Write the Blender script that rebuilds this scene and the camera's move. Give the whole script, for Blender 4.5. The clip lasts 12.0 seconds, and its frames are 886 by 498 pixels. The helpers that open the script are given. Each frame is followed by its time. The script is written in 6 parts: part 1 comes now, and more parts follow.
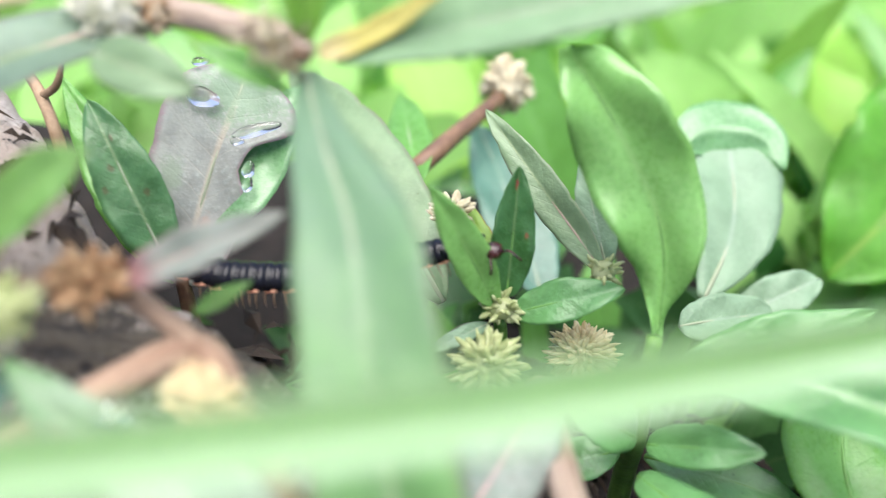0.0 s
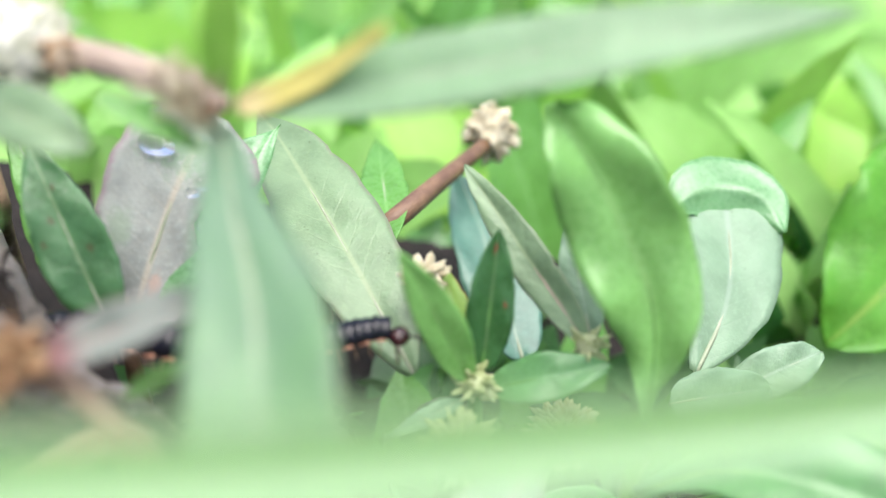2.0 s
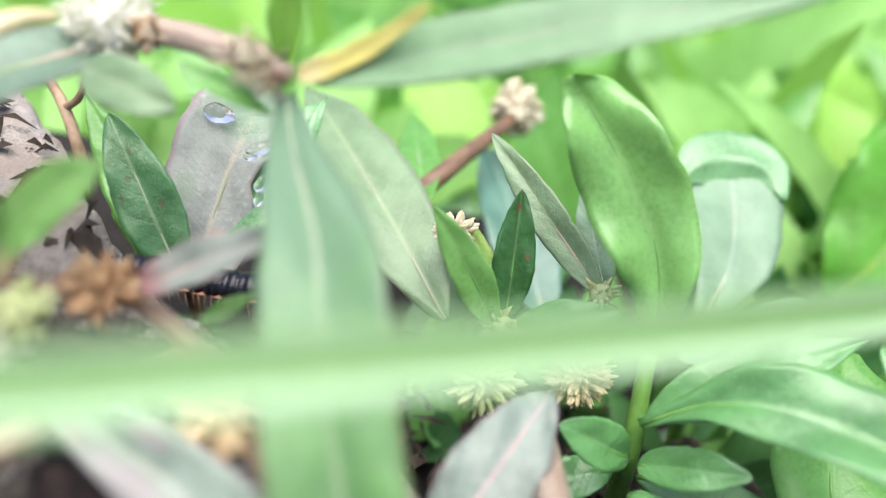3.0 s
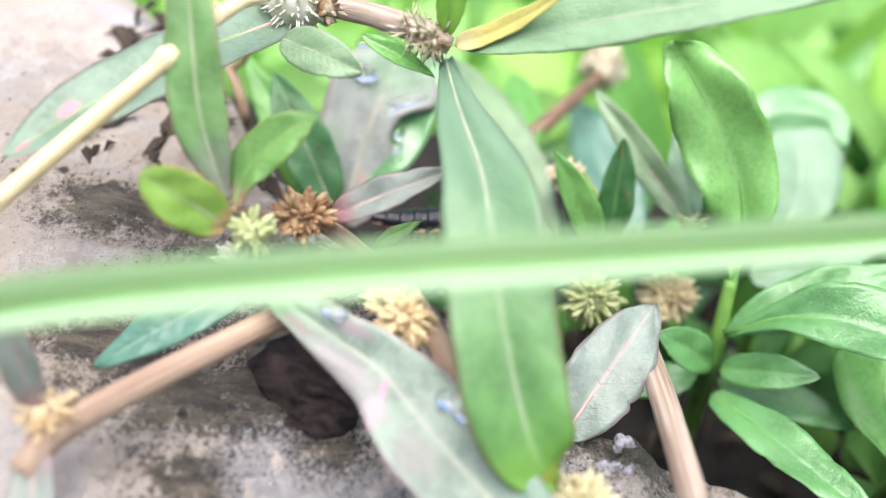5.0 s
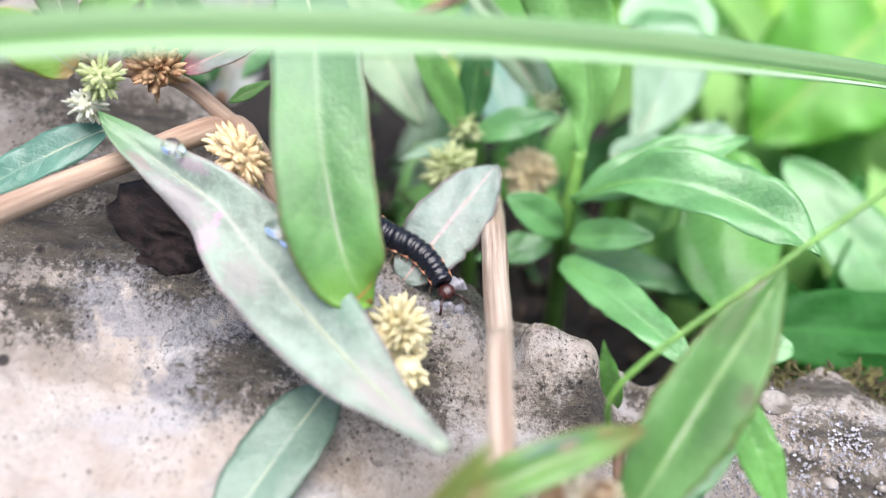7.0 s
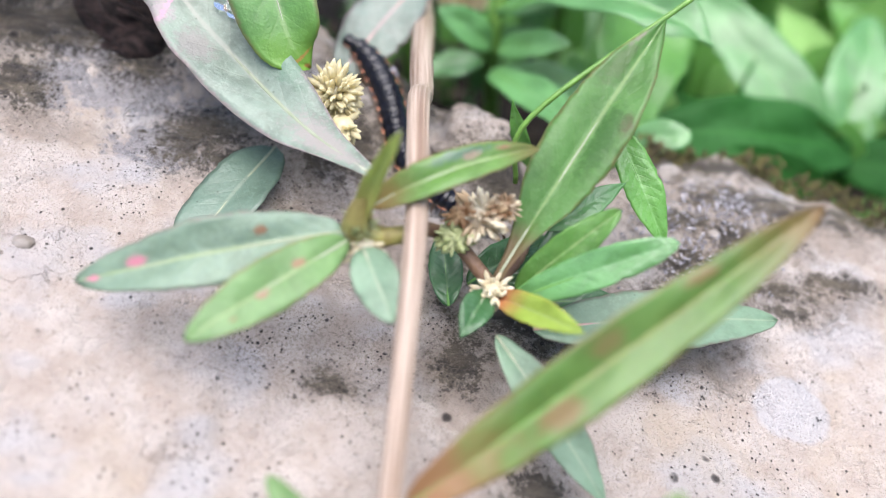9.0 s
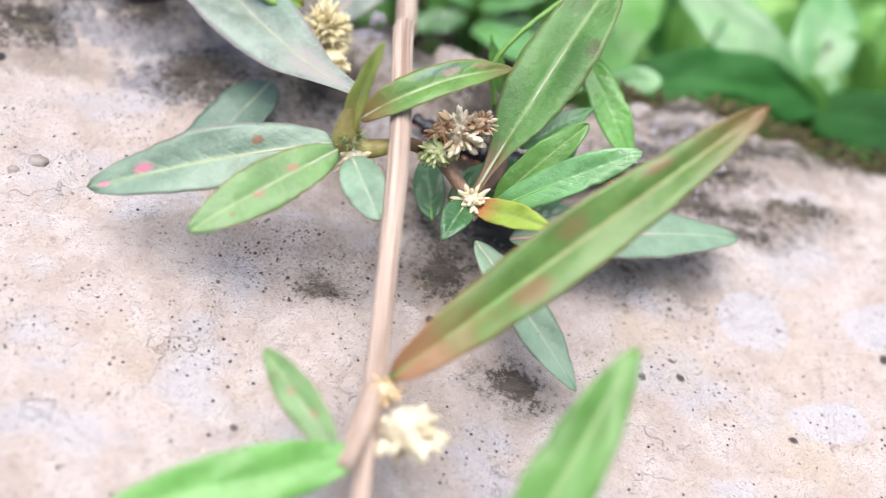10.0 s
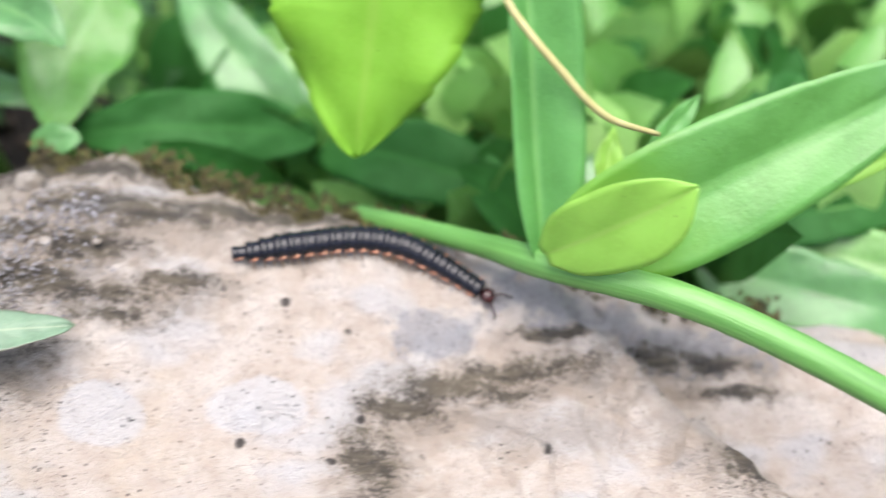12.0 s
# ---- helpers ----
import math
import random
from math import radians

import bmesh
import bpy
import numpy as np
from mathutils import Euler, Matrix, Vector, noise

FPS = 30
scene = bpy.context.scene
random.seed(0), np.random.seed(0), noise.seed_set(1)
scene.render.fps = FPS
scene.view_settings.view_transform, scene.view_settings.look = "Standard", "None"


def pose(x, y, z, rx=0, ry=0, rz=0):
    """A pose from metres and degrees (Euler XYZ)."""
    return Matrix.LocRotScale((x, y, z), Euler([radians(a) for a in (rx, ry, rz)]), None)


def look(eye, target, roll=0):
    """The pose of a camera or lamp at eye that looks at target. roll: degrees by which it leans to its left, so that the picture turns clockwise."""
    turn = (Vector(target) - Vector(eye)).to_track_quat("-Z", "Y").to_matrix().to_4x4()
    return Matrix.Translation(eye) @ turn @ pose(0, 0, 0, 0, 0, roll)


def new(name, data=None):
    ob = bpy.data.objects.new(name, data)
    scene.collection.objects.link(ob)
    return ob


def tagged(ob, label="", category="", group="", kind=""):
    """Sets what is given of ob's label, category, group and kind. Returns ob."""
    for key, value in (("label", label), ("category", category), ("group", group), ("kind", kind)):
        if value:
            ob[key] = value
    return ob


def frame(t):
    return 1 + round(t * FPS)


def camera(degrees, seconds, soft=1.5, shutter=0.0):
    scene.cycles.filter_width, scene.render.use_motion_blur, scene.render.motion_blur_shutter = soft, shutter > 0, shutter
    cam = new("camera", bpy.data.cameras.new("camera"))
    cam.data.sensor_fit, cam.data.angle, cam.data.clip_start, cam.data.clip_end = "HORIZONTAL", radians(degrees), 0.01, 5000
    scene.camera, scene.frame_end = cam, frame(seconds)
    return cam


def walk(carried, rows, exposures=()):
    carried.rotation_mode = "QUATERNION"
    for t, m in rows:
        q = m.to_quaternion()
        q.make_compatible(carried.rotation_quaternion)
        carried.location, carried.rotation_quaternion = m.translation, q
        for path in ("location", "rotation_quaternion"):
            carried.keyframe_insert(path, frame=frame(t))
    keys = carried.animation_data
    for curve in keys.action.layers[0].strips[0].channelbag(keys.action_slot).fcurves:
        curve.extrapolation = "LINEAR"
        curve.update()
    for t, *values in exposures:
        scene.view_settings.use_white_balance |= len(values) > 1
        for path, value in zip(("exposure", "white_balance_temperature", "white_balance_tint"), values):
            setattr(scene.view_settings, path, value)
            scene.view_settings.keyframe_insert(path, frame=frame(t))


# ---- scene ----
cam = camera(49.5, 12.0, soft=0.9, shutter=0.25)
cam.data.dof.use_dof = True
cam.data.dof.focus_distance = 0.106
cam.data.dof.aperture_fstop = 10.0
PATH = [
    (0, (0.00000, 0.00000, 0.10080), (0.00000, 0.08192, 0.04344), 0.00),
    (0.5, (0.00594, 0.00383, 0.09670), (0.00660, 0.08600, 0.03971), 0.04),
    (1, (-0.00240, 0.00714, 0.09736), (-0.00062, 0.09018, 0.04167), 1.05),
    (1.5, (0.00108, 0.00687, 0.09863), (0.00218, 0.08976, 0.04270), 1.50),
    (2, (0.00176, 0.00923, 0.09903), (0.00277, 0.09283, 0.04417), 1.68),
    (2.5, (0.00021, 0.00884, 0.10053), (-0.00038, 0.09236, 0.04555), 1.13),
    (3, (0.00145, -0.00241, 0.10267), (-0.00026, 0.08050, 0.04678), 1.20),
    (5, (-0.00849, -0.02018, 0.11236), (-0.01341, 0.05964, 0.05231), -0.02),
    (5.5, (-0.00229, -0.02586, 0.10523), (-0.00869, 0.05379, 0.04509), 0.03),
    (6, (0.00469, -0.02658, 0.10496), (0.00061, 0.05268, 0.04411), 0.69),
    (6.5, (0.00760, -0.02841, 0.10819), (0.00414, 0.04994, 0.04615), 0.93),
    (8.5, (0.01205, -0.05373, 0.10031), (0.00777, 0.02356, 0.03700), 0.59),
    (9, (0.01497, -0.05708, 0.10033), (0.01421, 0.01755, 0.03378), 1.71),
    (9.5, (0.01461, -0.06053, 0.10075), (0.01424, 0.01495, 0.03516), 1.63),
    (10, (0.01700, -0.07087, 0.09714), (0.01646, 0.00504, 0.03203), 1.51),
    (10.5, (0.02916, -0.06455, 0.09996), (0.02892, 0.01070, 0.03410), 2.20),
    (11, (0.04173, -0.06016, 0.09571), (0.04388, 0.01741, 0.03264), 3.46),
    (11.5, (0.05949, -0.06150, 0.10123), (0.06229, 0.01495, 0.03683), 3.59),
    (12, (0.09376, -0.05482, 0.10191), (0.09509, 0.01800, 0.03339), -2.20),
]
walk(cam, [(t, look(eye, target, roll)) for t, eye, target, roll in PATH], exposures=[(0.0, 1.27, 6170, 12), (3.0, 1.25, 6170, 12), (5.0, 1.38, 6170, 12), (6.5, 1.38, 5970, 13), (8.5, 1.42, 6170, 15), (9.0, 1.17, 6020, 15), (10.0, 1.22, 6120, 16), (10.5, 0.95, 6170, 14), (11.0, 0.95, 6270, 12), (11.5, 1.1, 6270, 12), (12.0, 1.22, 6270, 12)])

# ---- light: a bright overcast sky with a soft, wide sun ----
SUN_ELEVATION, SUN_ROTATION = 80.0, 200.0
world = bpy.data.worlds.new("overcast_sky")
scene.world = world
world.use_nodes = True
sky = world.node_tree.nodes.new("ShaderNodeTexSky")
sky.sky_type, sky.sun_disc = "NISHITA", False
sky.sun_elevation, sky.sun_rotation = radians(SUN_ELEVATION), radians(SUN_ROTATION)
sky.dust_density, sky.air_density, sky.ozone_density = 4.0, 1.0, 1.0
background = world.node_tree.nodes["Background"]
background.inputs["Strength"].default_value = 0.11
world.node_tree.links.new(sky.outputs["Color"], background.inputs["Color"])
lamp = bpy.data.lights.new("sun", "SUN")
lamp.energy, lamp.angle, lamp.color = 3.0, radians(60), (1.0, 0.95, 0.87)
sun = new("sun", lamp)
sun.matrix_world = look((0.06, -0.08, 0.5), (0.0, 0.0, 0.0))

# ---- small helpers; lengths below are in centimetres ----
CM = 0.01


def vec(p):
    return np.array(p, float)


def unit(v):
    return v / max(np.linalg.norm(v), 1e-9)


def origin_of(ob):
    total = Vector((0, 0, 0))
    while ob is not None:
        total += ob.location
        ob = ob.parent
    return total


def mesh_part(name, verts, faces, material, parent=None, label="", smooth=True, uvs=None):
    """One mesh object from points in centimetres of the world, under a thing or a part."""
    at = origin_of(parent) if parent else Vector((0, 0, 0))
    shift = vec(at)
    mesh = bpy.data.meshes.new(name)
    mesh.from_pydata((np.asarray(verts) * CM - shift).tolist(), [], faces)
    if smooth:
        mesh.polygons.foreach_set("use_smooth", [True] * len(mesh.polygons))
    if uvs is not None:
        layer = mesh.uv_layers.new(name="UVMap")
        index = np.empty(len(mesh.loops), dtype=np.int32)
        mesh.loops.foreach_get("vertex_index", index)
        layer.data.foreach_set("uv", np.asarray(uvs, float)[index].ravel())
    for one in material if isinstance(material, (list, tuple)) else [material]:
        mesh.materials.append(one)
    mesh.update()
    ob = new(name, mesh)
    ob.parent = parent
    if label:
        tagged(ob, label)
    return ob


def thing(name, base, label, category, group="", kind=""):
    """An empty at its base, for the parts of one thing."""
    ob = new(name)
    ob.location = Vector(base) * CM
    ob.empty_display_size = 0.005
    return tagged(ob, label, category, group, kind)


def bezier(points, n):
    """A smooth curve through the points (Catmull-Rom), with n samples."""
    p = np.array(points, float)
    if len(p) == 2:
        return p[0] + np.linspace(0, 1, n)[:, None] * (p[1] - p[0])
    q = np.vstack([2 * p[0] - p[1], p, 2 * p[-1] - p[-2]])
    out = []
    for s in np.linspace(0, len(p) - 1 - 1e-9, n):
        i, f = int(s), s - int(s)
        a, b, c, d = q[i : i + 4]
        out.append(0.5 * (2 * b + (c - a) * f + (2 * a - 5 * b + 4 * c - d) * f * f + (3 * b - a - 3 * c + d) * f**3))
    return np.array(out)


def tube(points, radii, sides=10, n=24, wobble=0.0, seed=0):
    """Points and faces of a closed, tapering tube along a smooth curve."""
    line = bezier(points, n)
    radii = np.interp(np.linspace(0, 1, n), np.linspace(0, 1, len(radii)), radii)
    pick = random.Random(seed)
    verts, faces = [], []
    side = unit(np.cross(line[1] - line[0], (0.3, 0.2, 1.0)))
    for i in range(n):
        t = unit(line[min(i + 1, n - 1)] - line[max(i - 1, 0)])
        side = unit(side - t * (side @ t))
        up = np.cross(t, side)
        for k in range(sides):
            a = 2 * math.pi * k / sides
            r = radii[i] * (1 + wobble * pick.uniform(-1, 1))
            verts.append(line[i] + r * (math.cos(a) * side + math.sin(a) * up))
    for i in range(n - 1):
        for k in range(sides):
            a, b = i * sides + k, i * sides + (k + 1) % sides
            faces.append((a, b, b + sides, a + sides))
    faces.append(tuple(range(sides))[::-1])
    faces.append(tuple((n - 1) * sides + k for k in range(sides)))
    return verts, faces


# ---- materials ----
def material(name):
    m = bpy.data.materials.new(name)
    m.use_nodes = True
    return m, m.node_tree, m.node_tree.nodes["Principled BSDF"]


def calc(tree, operation, a, b=None, c=None, clamp=False):
    node = tree.nodes.new("ShaderNodeMath")
    node.operation, node.use_clamp = operation, clamp
    for slot, value in enumerate((a, b, c)):
        if value is None:
            continue
        if isinstance(value, (int, float)):
            node.inputs[slot].default_value = value
        else:
            tree.links.new(value, node.inputs[slot])
    return node.outputs[0]


def mix(tree, factor, a, b, blend="MIX"):
    node = tree.nodes.new("ShaderNodeMix")
    node.data_type, node.blend_type = "RGBA", blend
    for slot, value in ((0, factor), (6, a), (7, b)):
        if isinstance(value, (int, float)):
            node.inputs[slot].default_value = value
        elif isinstance(value, tuple):
            node.inputs[slot].default_value = (*value, 1.0) if len(value) == 3 else value
        else:
            tree.links.new(value, node.inputs[slot])
    return node.outputs[2]


def ramp(tree, value, low, high):
    node = tree.nodes.new("ShaderNodeMapRange")
    node.interpolation_type = "SMOOTHSTEP"
    tree.links.new(value, node.inputs[0])
    node.inputs[1].default_value, node.inputs[2].default_value = low, high
    return node.outputs[0]


def coords(tree):
    """Object coordinates in centimetres."""
    source = tree.nodes.new("ShaderNodeTexCoord")
    node = tree.nodes.new("ShaderNodeVectorMath")
    node.operation = "SCALE"
    tree.links.new(source.outputs["Object"], node.inputs[0])
    node.inputs["Scale"].default_value = 100.0
    return node.outputs[0]


def noise_of(tree, where, scale, detail=3.0, rough=0.55, stretch=None):
    node = tree.nodes.new("ShaderNodeTexNoise")
    if stretch:
        scaled = tree.nodes.new("ShaderNodeVectorMath")
        scaled.operation = "MULTIPLY"
        tree.links.new(where, scaled.inputs[0])
        scaled.inputs[1].default_value = stretch
        where = scaled.outputs[0]
    tree.links.new(where, node.inputs["Vector"])
    node.inputs["Scale"].default_value, node.inputs["Detail"].default_value = scale, detail
    node.inputs["Roughness"].default_value = rough
    return node.outputs["Fac"]


def cells(tree, where, scale, randomness=1.0):
    node = tree.nodes.new("ShaderNodeTexVoronoi")
    tree.links.new(where, node.inputs["Vector"])
    node.inputs["Scale"].default_value = scale
    node.inputs["Randomness"].default_value = randomness
    return node.outputs["Distance"]


def bump(tree, shader, height, strength, distance=0.0003):
    node = tree.nodes.new("ShaderNodeBump")
    node.inputs["Strength"].default_value, node.inputs["Distance"].default_value = strength, distance
    tree.links.new(height, node.inputs["Height"])
    tree.links.new(node.outputs[0], shader.inputs["Normal"])
    return node


def leaf_material(name, main, vein=(0.3, 0.38, 0.16), edge=None, tip=None, foot=None, reach=0.32, rough=0.4, lucid=0.3, spots=(), blotch=0.2, gloss=0.5, relief_by=0.5, ribs=0):
    """A leaf: mottled green, paler side veins, a fine net between them, a tinted margin, tip or foot, and stains at given places along and across it.
    ribs: so many veins run lengthwise instead."""
    m, tree, shader = material(name)
    where = coords(tree)
    uv = tree.nodes.new("ShaderNodeUVMap")
    split = tree.nodes.new("ShaderNodeSeparateXYZ")
    tree.links.new(uv.outputs[0], split.inputs[0])
    u, v = split.outputs[0], split.outputs[1]
    across = calc(tree, "ABSOLUTE", calc(tree, "SUBTRACT", calc(tree, "MULTIPLY", v, 2.0), 1.0))
    coarse = noise_of(tree, where, 2.2, 3.0)
    fine = noise_of(tree, where, 16.0, 4.0, 0.65)
    dark = tuple(c * (1 - blotch) for c in main)
    light = tuple(min(1.0, c * (1 + 0.8 * blotch) + 0.012) for c in main)
    colour = mix(tree, ramp(tree, coarse, 0.32, 0.68), dark, light)
    colour = mix(tree, ramp(tree, fine, 0.45, 0.75), colour, light)
    if ribs:
        phase = calc(tree, "MULTIPLY", v, float(ribs))
    else:
        phase = calc(tree, "SUBTRACT", calc(tree, "MULTIPLY", u, 11.0), calc(tree, "MULTIPLY", across, 1.7))
    phase = calc(tree, "ADD", phase, calc(tree, "MULTIPLY", coarse, 0.6))
    wave = calc(tree, "ABSOLUTE", calc(tree, "SUBTRACT", calc(tree, "FRACT", phase), 0.5))
    veins = calc(tree, "MULTIPLY", ramp(tree, wave, 0.08, 0.0), calc(tree, "SUBTRACT", 1.0, across))
    net = ramp(tree, cells(tree, where, 9.0), 0.2, 0.6)
    mesh_net = ramp(tree, cells(tree, where, 26.0), 0.2, 0.65)
    colour = mix(tree, calc(tree, "MULTIPLY", net, 0.06), colour, vein)
    colour = mix(tree, calc(tree, "MULTIPLY", mesh_net, 0.12), colour, dark)
    colour = mix(tree, calc(tree, "MULTIPLY", veins, 0.14), colour, vein)
    colour = mix(tree, calc(tree, "MULTIPLY", ramp(tree, across, 0.09, 0.02), 0.6), colour, vein)
    speck = calc(tree, "MULTIPLY", ramp(tree, cells(tree, where, 7.0), 0.12, 0.05), ramp(tree, noise_of(tree, where, 1.3, 2.0), 0.52, 0.6))
    colour = mix(tree, calc(tree, "MULTIPLY", speck, 0.7), colour, tuple(0.35 * c for c in main))
    if edge:
        rim = calc(tree, "ADD", across, calc(tree, "MULTIPLY", calc(tree, "SUBTRACT", fine, 0.5), 0.3))
        colour = mix(tree, calc(tree, "MULTIPLY", ramp(tree, rim, 0.87, 1.02), 0.65), colour, edge)
    rough_u = calc(tree, "ADD", u, calc(tree, "MULTIPLY", calc(tree, "SUBTRACT", coarse, 0.5), 0.25))
    if tip:
        colour = mix(tree, calc(tree, "MULTIPLY", ramp(tree, rough_u, 0.72, 1.0), 0.9), colour, tip)
    if foot:
        colour = mix(tree, calc(tree, "MULTIPLY", ramp(tree, rough_u, reach, 0.05), 0.9), colour, foot)
    for su, sv, size, squash, tint in spots:
        du = calc(tree, "DIVIDE", calc(tree, "SUBTRACT", u, su), size)
        dv = calc(tree, "DIVIDE", calc(tree, "SUBTRACT", v, sv), size * squash)
        far = calc(tree, "SQRT", calc(tree, "ADD", calc(tree, "MULTIPLY", du, du), calc(tree, "MULTIPLY", dv, dv)))
        far = calc(tree, "ADD", far, calc(tree, "MULTIPLY", calc(tree, "SUBTRACT", fine, 0.5), 1.6))
        colour = mix(tree, calc(tree, "MULTIPLY", ramp(tree, far, 1.1, 0.4), 0.85), colour, tint)
    tree.links.new(colour, shader.inputs["Base Color"])
    tree.links.new(calc(tree, "ADD", rough - 0.12, calc(tree, "MULTIPLY", fine, 0.28)), shader.inputs["Roughness"])
    shader.inputs["Specular IOR Level"].default_value = gloss
    relief = calc(tree, "ADD", calc(tree, "MULTIPLY", veins, -0.15), calc(tree, "MULTIPLY", fine, 0.4))
    relief = calc(tree, "ADD", relief, calc(tree, "MULTIPLY", coarse, 2.0))
    relief = calc(tree, "ADD", relief, calc(tree, "MULTIPLY", wave, 0.22))
    relief = calc(tree, "SUBTRACT", relief, calc(tree, "ADD", calc(tree, "MULTIPLY", net, 0.1), calc(tree, "MULTIPLY", mesh_net, 0.1)))
    bump(tree, shader, relief, relief_by, 0.0003)
    glow = tree.nodes.new("ShaderNodeBsdfTranslucent")
    tree.links.new(mix(tree, 0.5, colour, (0.26, 0.44, 0.09), "MIX"), glow.inputs["Color"])
    blend = tree.nodes.new("ShaderNodeMixShader")
    blend.inputs[0].default_value = lucid
    tree.links.new(shader.outputs[0], blend.inputs[1])
    tree.links.new(glow.outputs[0], blend.inputs[2])
    tree.links.new(blend.outputs[0], tree.nodes["Material Output"].inputs["Surface"])
    return m


def plain_material(name, light, dark, scale=6.0, rough=0.6, relief=0.4, stretch=None, gloss=0.4, metal=0.0, lucid=0.0, grain=False):
    """An even surface with two scales of mottling; grain: streaks that follow a stem."""
    m, tree, shader = material(name)
    where = coords(tree)
    if grain:
        where = tree.nodes.new("ShaderNodeUVMap").outputs[0]
    coarse, fine = noise_of(tree, where, scale, 3.0, 0.55, stretch), noise_of(tree, where, scale * 6, 3.0, 0.6, stretch)
    colour = mix(tree, ramp(tree, coarse, 0.3, 0.7), dark, light)
    colour = mix(tree, calc(tree, "MULTIPLY", ramp(tree, fine, 0.5, 0.8), 0.4), colour, dark)
    tree.links.new(colour, shader.inputs["Base Color"])
    shader.inputs["Roughness"].default_value = rough
    shader.inputs["Specular IOR Level"].default_value = gloss
    shader.inputs["Metallic"].default_value = metal
    bump(tree, shader, calc(tree, "ADD", fine, coarse), relief, 0.0003)
    if lucid:
        glow = tree.nodes.new("ShaderNodeBsdfTranslucent")
        tree.links.new(colour, glow.inputs["Color"])
        blend = tree.nodes.new("ShaderNodeMixShader")
        blend.inputs[0].default_value = lucid
        tree.links.new(shader.outputs[0], blend.inputs[1])
        tree.links.new(glow.outputs[0], blend.inputs[2])
        tree.links.new(blend.outputs[0], tree.nodes["Material Output"].inputs["Surface"])
    return m


RUST, PINK, PURPLE = (0.2, 0.07, 0.03), (0.6, 0.2, 0.28), (0.18, 0.1, 0.11)
MINT = leaf_material("grey_green_leaf", (0.17, 0.27, 0.175), vein=(0.33, 0.4, 0.27), edge=PURPLE, rough=0.38)
MINT_STREAK = leaf_material("grey_green_leaf_stained", (0.225, 0.285, 0.225), vein=(0.38, 0.38, 0.32), edge=(0.4, 0.26, 0.29), tip=(0.13, 0.26, 0.1), rough=0.34, blotch=0.3,
                            spots=[(0.68, 0.2, 0.13, 2.2, (0.27, 0.235, 0.235)), (0.72, 0.8, 0.05, 3.0, (0.33, 0.26, 0.28)), (0.82, 0.2, 0.04, 4.0, (0.3, 0.24, 0.22)), (0.45, 0.25, 0.07, 3.0, (0.29, 0.27, 0.25)), (0.3, 0.9, 0.1, 2.5, (0.17, 0.27, 0.19)), (0.57, 0.14, 0.04, 5.0, (0.36, 0.3, 0.31)), (0.558, 0.06, 0.012, 6.0, (0.48, 0.31, 0.38)), (0.566, 0.15, 0.012, 6.0, (0.5, 0.28, 0.38)), (0.576, 0.24, 0.014, 5.0, (0.47, 0.3, 0.38)), (0.588, 0.33, 0.011, 6.0, (0.5, 0.27, 0.37)), (0.6, 0.43, 0.013, 6.0, (0.48, 0.27, 0.36)), (0.1, 0.5, 0.1, 4.0, (0.36, 0.32, 0.3))])
MINT_SPOTS = leaf_material("grey_green_leaf_spotted", (0.165, 0.245, 0.175), edge=PURPLE, rough=0.38,
                           spots=[(0.76, 0.62, 0.045, 3.0, PINK), (0.93, 0.45, 0.035, 4.0, PINK), (0.3, 0.7, 0.03, 3.0, RUST)])
GREEN_SPOTS = leaf_material("green_leaf_spotted", (0.135, 0.255, 0.085), edge=RUST, rough=0.4,
                            spots=[(0.55, 0.45, 0.05, 2.0, (0.3, 0.14, 0.1)), (0.3, 0.6, 0.05, 2.0, (0.32, 0.16, 0.1)), (0.75, 0.3, 0.03, 2.0, RUST)])
GREEN = leaf_material("green_leaf", (0.085, 0.22, 0.035), rough=0.36)
VLEAF = leaf_material("green_leaf_greying_foot", (0.1, 0.25, 0.055), vein=(0.26, 0.37, 0.17), edge=(0.22, 0.11, 0.09), foot=(0.135, 0.225, 0.15), reach=0.8, tip=(0.16, 0.33, 0.03), rough=0.4,
                      spots=[(0.93, 0.5, 0.011, 40.0, (0.42, 0.22, 0.06)), (0.985, 0.55, 0.02, 12.0, (0.34, 0.13, 0.05))])
BRIGHT = leaf_material("fresh_green_leaf", (0.13, 0.33, 0.065), vein=(0.22, 0.45, 0.14), rough=0.27, gloss=0.5, lucid=0.35, blotch=0.12)
BUSH = leaf_material("glossy_green_leaf", (0.11, 0.29, 0.085), vein=(0.2, 0.4, 0.16), rough=0.33, gloss=0.85, blotch=0.2, relief_by=0.5)
FRESH = leaf_material("sunlit_green_leaf", (0.25, 0.52, 0.14), vein=(0.32, 0.57, 0.18), rough=0.27, gloss=0.8, lucid=0.45, blotch=0.14, relief_by=0.28)
RIBBED = leaf_material("deep_green_ribbed_leaf", (0.018, 0.1, 0.014), vein=(0.04, 0.16, 0.03), rough=0.55, gloss=0.14, lucid=0.2, blotch=0.2, ribs=9)
WET = leaf_material("wet_green_leaf", (0.18, 0.39, 0.16), vein=(0.3, 0.5, 0.25), rough=0.26, gloss=0.9, lucid=0.4, blotch=0.15, relief_by=0.2)
DAY = leaf_material("smooth_green_sheath_leaf", (0.12, 0.35, 0.085), vein=(0.2, 0.44, 0.12), rough=0.36, gloss=0.5, lucid=0.4, blotch=0.1, relief_by=0.25, ribs=7)
